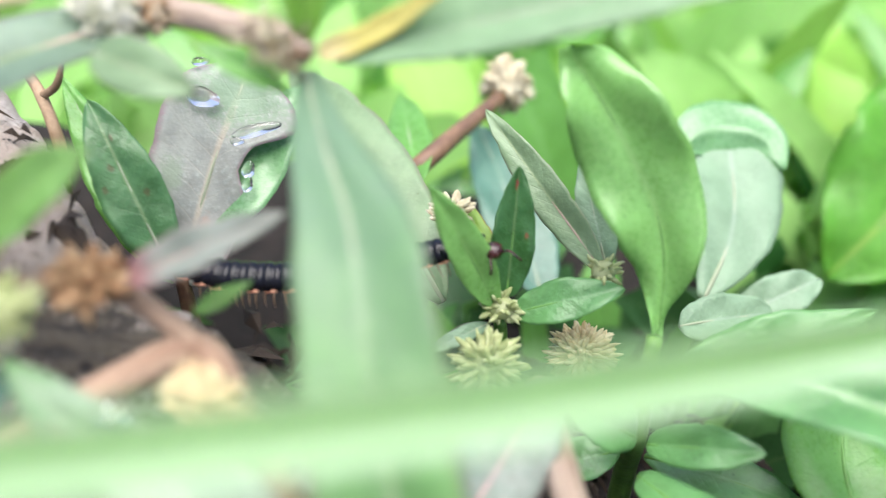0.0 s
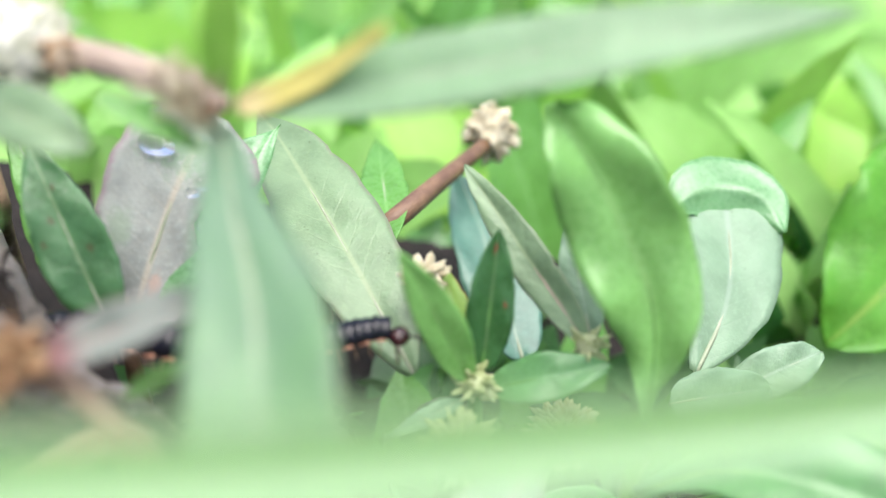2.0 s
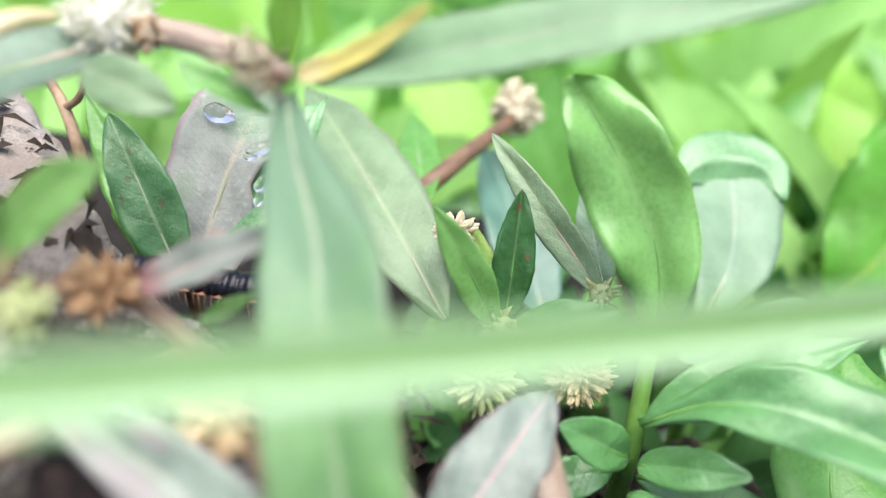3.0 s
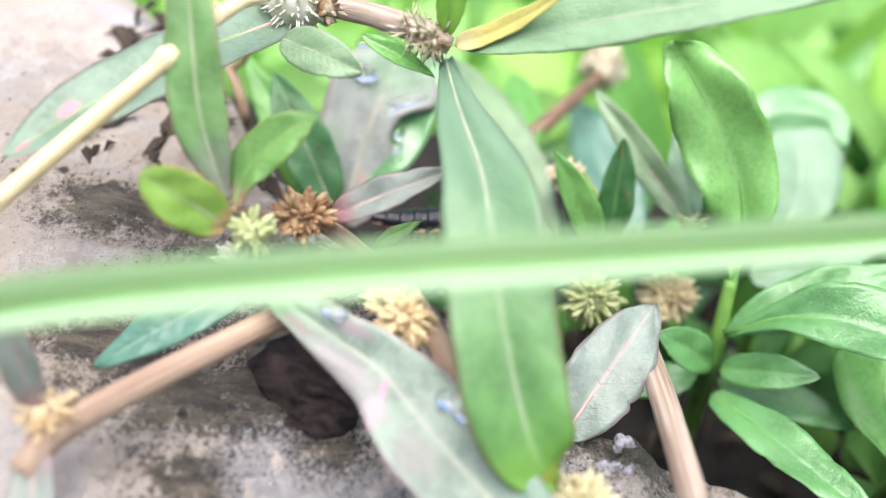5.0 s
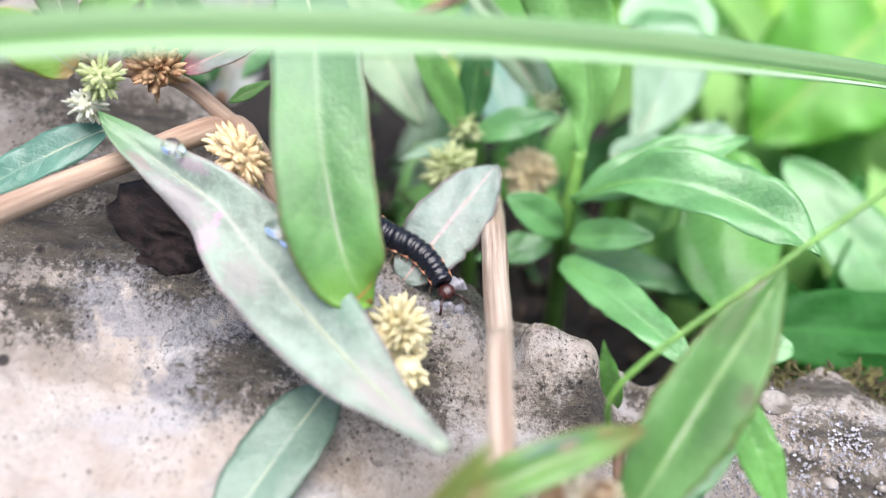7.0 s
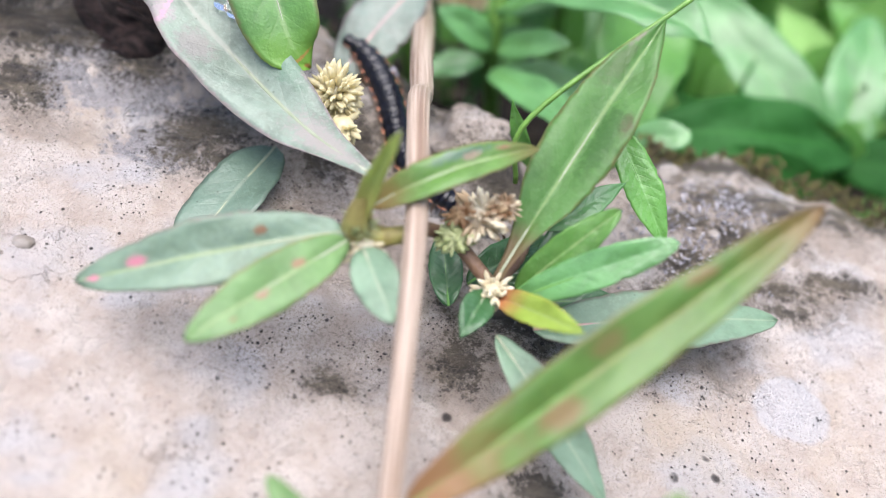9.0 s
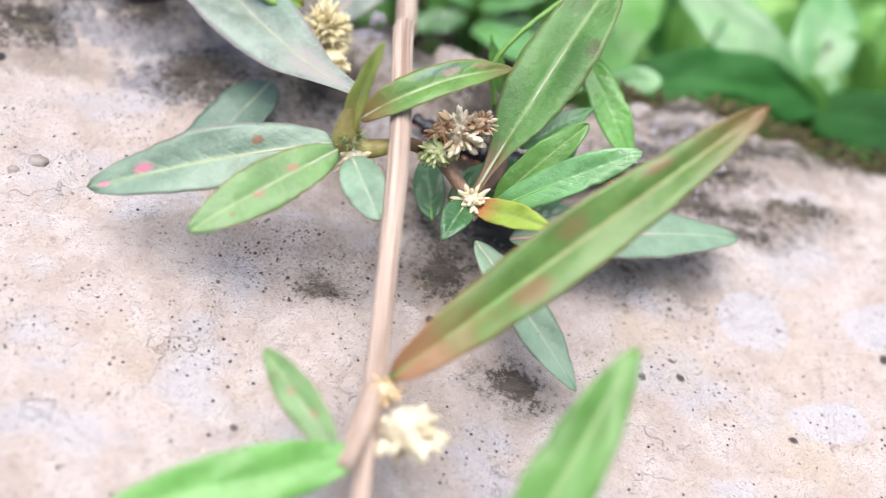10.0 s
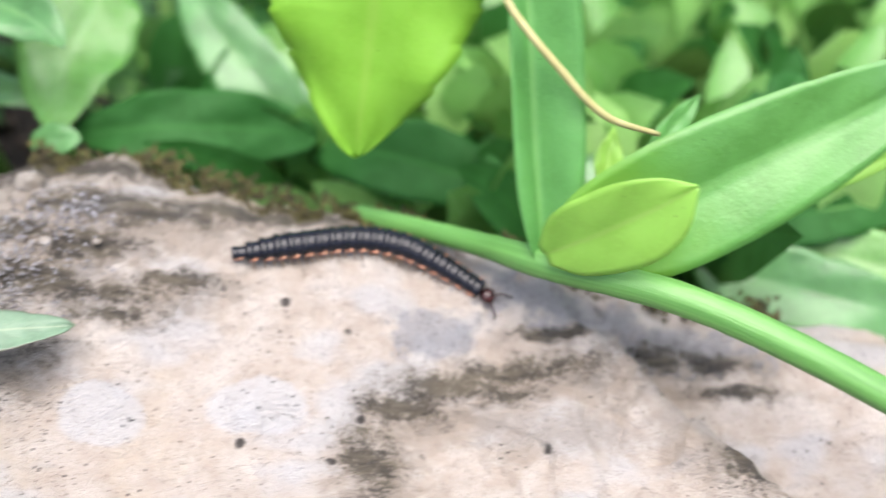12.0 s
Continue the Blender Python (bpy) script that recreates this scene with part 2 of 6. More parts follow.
DAY_FOOT = leaf_material("sheath_leaf_with_yellow_foot", (0.13, 0.36, 0.075), vein=(0.2, 0.44, 0.12), rough=0.33, gloss=0.6, lucid=0.4, blotch=0.12, relief_by=0.25, ribs=7, foot=(0.24, 0.5, 0.06), reach=0.42, tip=(0.17, 0.36, 0.16))
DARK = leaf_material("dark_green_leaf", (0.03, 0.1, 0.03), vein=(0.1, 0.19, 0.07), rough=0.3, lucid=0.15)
# the shade on this leaf is put into its dark base colour
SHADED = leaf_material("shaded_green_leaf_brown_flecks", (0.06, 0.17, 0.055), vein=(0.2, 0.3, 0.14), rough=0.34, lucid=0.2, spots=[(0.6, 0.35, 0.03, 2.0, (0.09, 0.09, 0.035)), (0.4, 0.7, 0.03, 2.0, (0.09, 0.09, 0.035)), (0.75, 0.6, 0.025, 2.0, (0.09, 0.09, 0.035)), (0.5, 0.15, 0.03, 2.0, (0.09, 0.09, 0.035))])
DARK_RED = leaf_material("dark_green_leaf_red_fleck", (0.035, 0.13, 0.03), vein=(0.12, 0.2, 0.07), rough=0.35, lucid=0.2,
                         spots=[(0.86, 0.45, 0.05, 2.0, (0.25, 0.02, 0.03)), (0.5, 0.8, 0.03, 2.0, RUST)])
PALE_GREEN = leaf_material("pale_grey_green_leaf", (0.19, 0.29, 0.155), vein=(0.32, 0.4, 0.22), edge=(0.24, 0.22, 0.17), rough=0.36, blotch=0.12)
FIELD = leaf_material("mid_green_leaf_yellow_vein", (0.11, 0.36, 0.03), vein=(0.3, 0.45, 0.08), rough=0.4, lucid=0.45)
TEAL = leaf_material("blue_green_leaf", (0.07, 0.17, 0.12), vein=(0.16, 0.26, 0.18), rough=0.32, lucid=0.15)
GREYBLUE = leaf_material("dull_blue_grey_leaf", (0.1, 0.16, 0.115), vein=(0.22, 0.27, 0.2), edge=(0.06, 0.08, 0.06), rough=0.36, lucid=0.15)
PALE = leaf_material("pale_grey_leaf", (0.175, 0.275, 0.17), vein=(0.26, 0.34, 0.26), rough=0.42, gloss=0.35, blotch=0.12, lucid=0.15)
LILAC = leaf_material("pale_purple_grey_leaf", (0.285, 0.305, 0.275), vein=(0.5, 0.42, 0.32), edge=(0.3, 0.17, 0.21), rough=0.4, lucid=0.15, blotch=0.2, relief_by=0.35,
                      spots=[(0.9, 0.5, 0.22, 2.4, (0.2, 0.3, 0.19)), (0.45, 0.2, 0.1, 1.2, (0.25, 0.31, 0.23)), (0.3, 0.6, 0.05, 1.6, (0.42, 0.3, 0.24)), (0.2, 0.35, 0.05, 1.5, (0.35, 0.33, 0.2))])
GREY_PINK = leaf_material("grey_green_leaf_pink_vein", (0.17, 0.225, 0.185), vein=(0.4, 0.27, 0.27), edge=(0.2, 0.1, 0.13), rough=0.36, lucid=0.2, blotch=0.25)
LILAC_PINK = leaf_material("purple_foot_leaf", (0.2, 0.23, 0.2), vein=(0.38, 0.26, 0.24), edge=(0.2, 0.06, 0.08), foot=(0.3, 0.12, 0.14), rough=0.35)
LIME = leaf_material("lime_green_leaf", (0.34, 0.63, 0.1), vein=(0.4, 0.62, 0.14), rough=0.42, lucid=0.5, blotch=0.08, relief_by=0.15)
TOOTHED = leaf_material("pale_lime_leaf", (0.25, 0.53, 0.045), vein=(0.33, 0.57, 0.08), rough=0.45, lucid=0.45, blotch=0.06, gloss=0.3, relief_by=0.2)
LIME_RED = leaf_material("lime_leaf_reddish", (0.22, 0.38, 0.06), edge=(0.45, 0.16, 0.06), foot=(0.4, 0.26, 0.12), reach=0.2, rough=0.4, lucid=0.35)
YELLOW = leaf_material("yellowing_leaf", (0.27, 0.38, 0.05), edge=(0.4, 0.3, 0.05), foot=(0.5, 0.16, 0.08), reach=0.4, rough=0.42, lucid=0.35)
GOLD = leaf_material("golden_yellow_leaf", (0.55, 0.48, 0.13), vein=(0.6, 0.55, 0.25), foot=(0.6, 0.5, 0.25), rough=0.42, lucid=0.35, blotch=0.1)
OLIVE_YELLOW = leaf_material("yellow_olive_leaf", (0.22, 0.28, 0.05), edge=(0.25, 0.15, 0.05), foot=(0.42, 0.36, 0.1), reach=0.6, rough=0.36)
SPRIG_LEAF = leaf_material("pale_translucent_leaf", (0.25, 0.4, 0.22), vein=(0.34, 0.43, 0.28), edge=(0.12, 0.12, 0.07), rough=0.36, lucid=0.45, blotch=0.12)
FOOTED = leaf_material("green_leaf_lilac_foot", (0.125, 0.265, 0.075), vein=(0.42, 0.42, 0.27), edge=(0.25, 0.13, 0.09), foot=(0.29, 0.28, 0.26), reach=0.42, rough=0.4)
YOUNG = leaf_material("young_green_leaf_reddish_foot", (0.125, 0.27, 0.06), vein=(0.2, 0.34, 0.1), edge=(0.2, 0.2, 0.06), foot=(0.3, 0.19, 0.13), reach=0.28, rough=0.4, lucid=0.35)
OLIVE = leaf_material("olive_leaf_reddish", (0.095, 0.21, 0.035), edge=RUST, foot=(0.22, 0.13, 0.05), tip=(0.15, 0.12, 0.04), rough=0.36, spots=[(0.55, 0.2, 0.2, 0.8, (0.1, 0.17, 0.12)), (0.62, 0.3, 0.06, 2.0, (0.3, 0.22, 0.16)), (0.8, 0.25, 0.05, 2.0, (0.26, 0.14, 0.08))])
RUSTY = leaf_material("green_leaf_rusty_tip", (0.085, 0.18, 0.03), vein=(0.26, 0.24, 0.07), edge=RUST, foot=(0.3, 0.14, 0.07), tip=(0.2, 0.1, 0.04), rough=0.36,
                      spots=[(0.72, 0.2, 0.05, 3.0, (0.19, 0.13, 0.05)), (0.35, 0.7, 0.06, 4.0, (0.2, 0.12, 0.05)), (0.5, 0.25, 0.05, 4.0, (0.17, 0.14, 0.05))])
SPEAR = leaf_material("green_leaf_rusty_foot", (0.066, 0.175, 0.033), vein=(0.2, 0.31, 0.1), edge=(0.14, 0.09, 0.04), foot=(0.17, 0.1, 0.06), reach=0.26, gloss=0.4, rough=0.42,
                      spots=[(0.62, 0.85, 0.05, 2.5, (0.08, 0.07, 0.03)), (0.8, 0.25, 0.12, 1.6, (0.09, 0.15, 0.05)), (0.9, 0.1, 0.05, 2.0, (0.2, 0.18, 0.13)), (0.55, 0.7, 0.15, 1.4, (0.045, 0.12, 0.025))])
GRASS = leaf_material("meadow_grass", (0.34, 0.62, 0.18), vein=(0.42, 0.66, 0.25), rough=0.5, lucid=0.5, blotch=0.1, gloss=0.25)
STEM = plain_material("pinkish_brown_stem", (0.5, 0.405, 0.325), (0.23, 0.155, 0.11), 1.0, 0.45, 0.8, (0.5, 7.0, 1.0), grain=True)
STEM_PALE = plain_material("tan_stem", (0.42, 0.305, 0.215), (0.25, 0.155, 0.105), 1.0, 0.45, 0.8, (0.6, 6.0, 1.0), grain=True)
STEM_FLESH = plain_material("fleshy_green_stem", (0.16, 0.38, 0.09), (0.1, 0.27, 0.055), 1.0, 0.4, 0.35, (0.3, 5.0, 1.0), gloss=0.6, lucid=0.2, grain=True)
STALK = plain_material("yellow_green_stalk", (0.56, 0.51, 0.25), (0.45, 0.4, 0.17), 3.0, 0.45, 0.2, lucid=0.15)
STEM_GREEN = plain_material("green_stem", (0.16, 0.32, 0.06), (0.1, 0.22, 0.04), 4.0, 0.4, 0.3, lucid=0.15)
STEM_DARK = plain_material("brown_stem", (0.2, 0.12, 0.07), (0.11, 0.06, 0.04), 4.0, 0.5, 0.5)
TWIG = plain_material("dry_twig_bark", (0.34, 0.24, 0.15), (0.17, 0.11, 0.065), 4.0, 0.6, 0.5)
JOINT = plain_material("olive_yellow_joint", (0.36, 0.33, 0.1), (0.22, 0.18, 0.06), 5.0, 0.45, 0.3, lucid=0.2)
STRAW = plain_material("dry_straw", (0.8, 0.69, 0.42), (0.6, 0.46, 0.24), 1.0, 0.5, 0.6, (0.5, 7.0, 1.0), grain=True)
RIB = plain_material("pale_midrib", (0.36, 0.4, 0.28), (0.28, 0.33, 0.21), 5.0, 0.45, 0.2, lucid=0.2)
RIB_PINK = plain_material("pinkish_midrib", (0.45, 0.3, 0.27), (0.36, 0.25, 0.2), 5.0, 0.45, 0.2)
RIB_GREEN = plain_material("green_midrib", (0.17, 0.36, 0.09), (0.12, 0.28, 0.06), 5.0, 0.4, 0.2, lucid=0.2)
BRACT = plain_material("cream_flower_bracts", (0.86, 0.82, 0.66), (0.64, 0.56, 0.36), 9.0, 0.55, 0.3, lucid=0.45)
BRACT_WHITE = plain_material("white_flower_bracts", (0.88, 0.87, 0.79), (0.66, 0.66, 0.48), 9.0, 0.5, 0.3, lucid=0.45)
BRACT_YELLOW = plain_material("straw_yellow_bracts", (0.88, 0.76, 0.5), (0.73, 0.55, 0.31), 8.0, 0.55, 0.3, lucid=0.45)
BRACT_CREAM = plain_material("pale_straw_bracts", (0.88, 0.83, 0.6), (0.74, 0.66, 0.38), 8.0, 0.55, 0.3, lucid=0.45)
BRACT_TAN = plain_material("cream_and_brown_bracts", (0.8, 0.72, 0.54), (0.3, 0.17, 0.08), 5.0, 0.55, 0.3, lucid=0.4)
BRACT_OLIVE = plain_material("olive_straw_bracts", (0.86, 0.79, 0.54), (0.62, 0.5, 0.27), 8.0, 0.5, 0.3, lucid=0.4)
BRACT_STAINED = plain_material("cream_bracts_stained", (0.84, 0.79, 0.62), (0.52, 0.38, 0.22), 5.0, 0.5, 0.3, lucid=0.4)
BRACT_BROWN = plain_material("dry_brown_bracts", (0.62, 0.45, 0.26), (0.33, 0.17, 0.08), 8.0, 0.5, 0.3, lucid=0.45)
BRACT_GREEN = plain_material("greenish_bracts", (0.68, 0.72, 0.42), (0.44, 0.5, 0.22), 8.0, 0.5, 0.3, lucid=0.45)
SOIL = plain_material("dark_soil", (0.028, 0.021, 0.013), (0.007, 0.005, 0.004), 1.3, 0.9, 1.0)
# near black: shade of the gap behind the stone, put into colour
GAP_SHADE = plain_material("near_black_gap_shade", (0.014, 0.01, 0.008), (0.005, 0.004, 0.003), 3.0, 0.85, 1.0)
LITTER = plain_material("brown_leaf_litter", (0.045, 0.03, 0.018), (0.015, 0.01, 0.007), 2.0, 0.8, 0.6)
MOSS = plain_material("moss", (0.11, 0.1, 0.03), (0.035, 0.028, 0.014), 6.0, 0.9, 0.8)
WOOD = plain_material("dark_rotten_wood", (0.085, 0.052, 0.046), (0.016, 0.01, 0.009), 6.0, 0.55, 2.2, (1.0, 3.0, 1.0))
GRIT = plain_material("pale_wet_grains", (0.34, 0.33, 0.35), (0.13, 0.12, 0.13), 6.0, 0.15, 0.4, gloss=0.9)
PEBBLE = plain_material("pale_pebble", (0.25, 0.225, 0.2), (0.15, 0.125, 0.1), 4.0, 0.6, 0.5)


def blade_material():
    """A long grass blade: pale bands and thin darker lines along it."""
    m, tree, shader = material("striped_grass_blade")
    uv = tree.nodes.new("ShaderNodeUVMap")
    split = tree.nodes.new("ShaderNodeSeparateXYZ")
    tree.links.new(uv.outputs[0], split.inputs[0])
    v = split.outputs[1]
    where = coords(tree)
    lines = noise_of(tree, uv.outputs[0], 9.0, 3.0, 0.6, (0.3, 3.0, 1.0))
    colour = mix(tree, ramp(tree, lines, 0.35, 0.65), (0.17, 0.32, 0.13), (0.22, 0.38, 0.18))
    for centre, width, tint, strength in ((0.2, 0.17, (0.34, 0.49, 0.24), 0.9), (0.78, 0.17, (0.4, 0.52, 0.36), 0.9), (0.45, 0.04, (0.42, 0.54, 0.24), 0.8), (0.56, 0.04, (0.16, 0.3, 0.1), 0.8), (0.36, 0.03, (0.2, 0.34, 0.12), 0.6)):
        off = calc(tree, "DIVIDE", calc(tree, "ABSOLUTE", calc(tree, "SUBTRACT", v, centre)), width)
        colour = mix(tree, calc(tree, "MULTIPLY", ramp(tree, off, 1.0, 0.4), strength), colour, tint)
    tree.links.new(colour, shader.inputs["Base Color"])
    shader.inputs["Roughness"].default_value = 0.42
    bump(tree, shader, calc(tree, "ADD", lines, noise_of(tree, where, 12.0)), 0.3, 0.0002)
    glow = tree.nodes.new("ShaderNodeBsdfTranslucent")
    tree.links.new(colour, glow.inputs["Color"])
    blend = tree.nodes.new("ShaderNodeMixShader")
    blend.inputs[0].default_value = 0.2
    tree.links.new(shader.outputs[0], blend.inputs[1])
    tree.links.new(glow.outputs[0], blend.inputs[2])
    tree.links.new(blend.outputs[0], tree.nodes["Material Output"].inputs["Surface"])
    return m


BLADE = blade_material()


def water_material():
    m, tree, shader = material("water_drop")
    shader.inputs["Base Color"].default_value = (1, 1, 1, 1)
    shader.inputs["Roughness"].default_value = 0.02
    shader.inputs["IOR"].default_value = 1.33
    shader.inputs["Transmission Weight"].default_value = 1.0
    return m


WATER = water_material()


# stains and painted shade on the stone: centre x and y, half width, half depth
CRUST_SHADE_NEAR = [
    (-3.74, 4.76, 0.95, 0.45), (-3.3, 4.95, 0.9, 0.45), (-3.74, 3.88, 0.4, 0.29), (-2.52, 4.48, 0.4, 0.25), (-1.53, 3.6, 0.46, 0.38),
    # the patch at -1.8, 6.9 paints a black gap between the weeds
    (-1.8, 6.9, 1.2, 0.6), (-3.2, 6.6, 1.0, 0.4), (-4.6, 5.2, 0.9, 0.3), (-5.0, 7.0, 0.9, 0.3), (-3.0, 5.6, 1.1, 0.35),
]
CRUST_SHADE_MIDDLE = [
    # those under the runner's leaves and along the rim paint shaded gaps
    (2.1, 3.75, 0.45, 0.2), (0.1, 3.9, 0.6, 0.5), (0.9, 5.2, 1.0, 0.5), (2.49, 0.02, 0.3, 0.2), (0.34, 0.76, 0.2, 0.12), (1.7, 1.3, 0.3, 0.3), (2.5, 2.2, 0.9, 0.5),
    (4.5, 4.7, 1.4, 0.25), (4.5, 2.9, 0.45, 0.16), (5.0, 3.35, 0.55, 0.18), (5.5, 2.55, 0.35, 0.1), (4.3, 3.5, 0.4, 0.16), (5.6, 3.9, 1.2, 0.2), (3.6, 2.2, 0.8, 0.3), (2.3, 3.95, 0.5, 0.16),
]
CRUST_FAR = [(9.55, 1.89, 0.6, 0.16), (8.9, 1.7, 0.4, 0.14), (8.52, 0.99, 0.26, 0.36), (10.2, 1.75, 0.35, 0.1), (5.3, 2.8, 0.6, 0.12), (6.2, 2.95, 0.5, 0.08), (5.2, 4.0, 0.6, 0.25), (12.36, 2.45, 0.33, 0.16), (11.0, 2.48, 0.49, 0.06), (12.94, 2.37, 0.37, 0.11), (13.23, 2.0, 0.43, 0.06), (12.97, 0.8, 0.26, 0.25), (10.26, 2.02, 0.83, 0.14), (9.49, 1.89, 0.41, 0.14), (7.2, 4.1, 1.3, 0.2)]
# at 4.37, 1.76: brown stain with the lying leaf's shade painted in
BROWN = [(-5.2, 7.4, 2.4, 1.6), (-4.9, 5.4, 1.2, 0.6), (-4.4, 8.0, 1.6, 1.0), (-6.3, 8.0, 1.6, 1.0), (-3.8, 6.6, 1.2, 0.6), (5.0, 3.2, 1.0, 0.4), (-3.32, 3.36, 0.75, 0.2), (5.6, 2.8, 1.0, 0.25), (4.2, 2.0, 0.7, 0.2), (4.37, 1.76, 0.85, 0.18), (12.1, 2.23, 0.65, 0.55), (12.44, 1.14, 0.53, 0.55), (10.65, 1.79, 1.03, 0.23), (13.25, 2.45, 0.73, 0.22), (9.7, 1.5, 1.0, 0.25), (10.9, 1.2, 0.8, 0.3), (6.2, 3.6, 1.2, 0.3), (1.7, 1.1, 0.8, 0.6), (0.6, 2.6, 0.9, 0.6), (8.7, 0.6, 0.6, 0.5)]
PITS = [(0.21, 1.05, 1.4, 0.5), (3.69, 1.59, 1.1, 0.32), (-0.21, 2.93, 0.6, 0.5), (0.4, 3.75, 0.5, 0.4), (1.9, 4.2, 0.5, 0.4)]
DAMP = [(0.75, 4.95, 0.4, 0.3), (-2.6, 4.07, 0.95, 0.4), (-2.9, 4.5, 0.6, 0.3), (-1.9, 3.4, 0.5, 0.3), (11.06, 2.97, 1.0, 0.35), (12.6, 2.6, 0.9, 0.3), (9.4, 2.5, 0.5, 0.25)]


def rock_material():
    """Weathered stone: cream and grey, dark specks and pits, brown crusts with some shade painted in, damp bluish
    patches.
    """
    m, tree, shader = material("weathered_stone")
    where = coords(tree)
    mid, fine = noise_of(tree, where, 2.4, 5.0, 0.6), noise_of(tree, where, 14.0, 5.0, 0.7)
    grain = noise_of(tree, where, 45.0, 3.0, 0.7)
    colour = mix(tree, ramp(tree, mid, 0.3, 0.7), (0.4, 0.333, 0.28), (0.515, 0.462, 0.415))
    bluish = noise_of(tree, where, 0.8, 2.0, 0.5, (1.0, 1.7, 1.0))
    colour = mix(tree, calc(tree, "MULTIPLY", ramp(tree, bluish, 0.5, 0.66), 0.6), colour, (0.43, 0.43, 0.445))
    warm = noise_of(tree, where, 0.55, 4.0)
    colour = mix(tree, calc(tree, "MULTIPLY", ramp(tree, warm, 0.54, 0.7), 0.5), colour, (0.47, 0.385, 0.285))
    split = tree.nodes.new("ShaderNodeSeparateXYZ")
    tree.links.new(where, split.inputs[0])
    x, y = split.outputs[0], split.outputs[1]
    warp = calc(tree, "MULTIPLY", calc(tree, "SUBTRACT", noise_of(tree, where, 1.7, 6.0, 0.72), 0.5), 3.4)
    warp = calc(tree, "ADD", warp, calc(tree, "MULTIPLY", calc(tree, "SUBTRACT", noise_of(tree, where, 7.0, 4.0, 0.7), 0.5), 2.2))
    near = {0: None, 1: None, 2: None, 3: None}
    for px, py, rx, ry, wet in [(*spot, 0) for spot in CRUST_SHADE_NEAR + CRUST_SHADE_MIDDLE + CRUST_FAR] + [(*spot, 1) for spot in DAMP] + [(*spot, 2) for spot in BROWN] + [(*spot, 3) for spot in PITS]:
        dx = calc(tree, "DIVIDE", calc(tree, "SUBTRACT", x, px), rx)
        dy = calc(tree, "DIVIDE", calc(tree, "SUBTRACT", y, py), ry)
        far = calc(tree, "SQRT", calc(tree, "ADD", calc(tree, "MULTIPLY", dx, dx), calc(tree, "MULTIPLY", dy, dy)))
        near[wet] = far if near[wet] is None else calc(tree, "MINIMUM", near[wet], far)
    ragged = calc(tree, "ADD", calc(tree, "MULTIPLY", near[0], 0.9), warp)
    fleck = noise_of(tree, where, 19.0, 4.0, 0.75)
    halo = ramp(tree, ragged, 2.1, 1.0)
    crust_shade = ramp(tree, calc(tree, "ADD", ragged, calc(tree, "MULTIPLY", calc(tree, "SUBTRACT", fleck, 0.5), 3.2)), 1.45, 0.55)
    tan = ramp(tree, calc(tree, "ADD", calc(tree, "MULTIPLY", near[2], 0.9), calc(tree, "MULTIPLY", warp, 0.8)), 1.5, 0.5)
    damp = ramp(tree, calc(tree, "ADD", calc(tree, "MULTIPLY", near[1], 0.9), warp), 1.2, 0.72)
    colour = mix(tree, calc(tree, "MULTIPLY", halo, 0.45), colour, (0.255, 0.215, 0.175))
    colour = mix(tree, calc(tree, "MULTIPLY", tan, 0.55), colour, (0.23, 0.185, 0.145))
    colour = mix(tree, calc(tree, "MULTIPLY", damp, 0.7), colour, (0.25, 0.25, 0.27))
    for px, py, rx, ry in ((5.5, 1.42, 0.5, 0.36), (7.25, 1.55, 0.62, 0.36), (6.2, 0.2, 0.5, 0.3)):
        dx = calc(tree, "DIVIDE", calc(tree, "SUBTRACT", x, px), rx)
        dy = calc(tree, "DIVIDE", calc(tree, "SUBTRACT", y, py), ry)
        far = calc(tree, "SQRT", calc(tree, "ADD", calc(tree, "MULTIPLY", dx, dx), calc(tree, "MULTIPLY", dy, dy)))
        dome = ramp(tree, calc(tree, "ADD", far, calc(tree, "MULTIPLY", warp, 0.08)), 1.05, 0.85)
        colour = mix(tree, calc(tree, "MULTIPLY", dome, 0.6), colour, (0.46, 0.465, 0.485))
    strata = noise_of(tree, where, 3.0, 6.0, 0.65, (0.5, 2.2, 1.5))
    brown = mix(tree, ramp(tree, strata, 0.38, 0.62), (0.014, 0.011, 0.007), (0.095, 0.078, 0.05))
    brown = mix(tree, calc(tree, "MULTIPLY", ramp(tree, fine, 0.5, 0.7), 0.5), brown, (0.03, 0.021, 0.014))
    # brown crust, and shade of gaps under leaves put into the colour
    colour = mix(tree, calc(tree, "MULTIPLY", crust_shade, 0.9), colour, brown)
    colour = mix(tree, calc(tree, "MULTIPLY", ramp(tree, fine, 0.55, 0.75), 0.5), colour, (0.14, 0.105, 0.075))
    dust = calc(tree, "MULTIPLY", ramp(tree, grain, 0.56, 0.68), calc(tree, "MULTIPLY", ramp(tree, mid, 0.42, 0.62), 0.85))
    colour = mix(tree, dust, colour, (0.08, 0.062, 0.05))
    dots = calc(tree, "MULTIPLY", ramp(tree, cells(tree, where, 1.7), 0.13, 0.07), ramp(tree, noise_of(tree, where, 1.1, 2.0), 0.47, 0.56))
    small = calc(tree, "MULTIPLY", ramp(tree, cells(tree, where, 6.5), 0.15, 0.07), ramp(tree, noise_of(tree, where, 0.9, 2.0), 0.49, 0.57))
    tiny = calc(tree, "MULTIPLY", ramp(tree, cells(tree, where, 13.0), 0.2, 0.1), ramp(tree, noise_of(tree, where, 0.7, 3.0), 0.52, 0.62))
    pore = calc(tree, "MULTIPLY", ramp(tree, cells(tree, where, 8.5), 0.17, 0.08), ramp(tree, noise_of(tree, where, 0.45, 2.0), 0.44, 0.56))
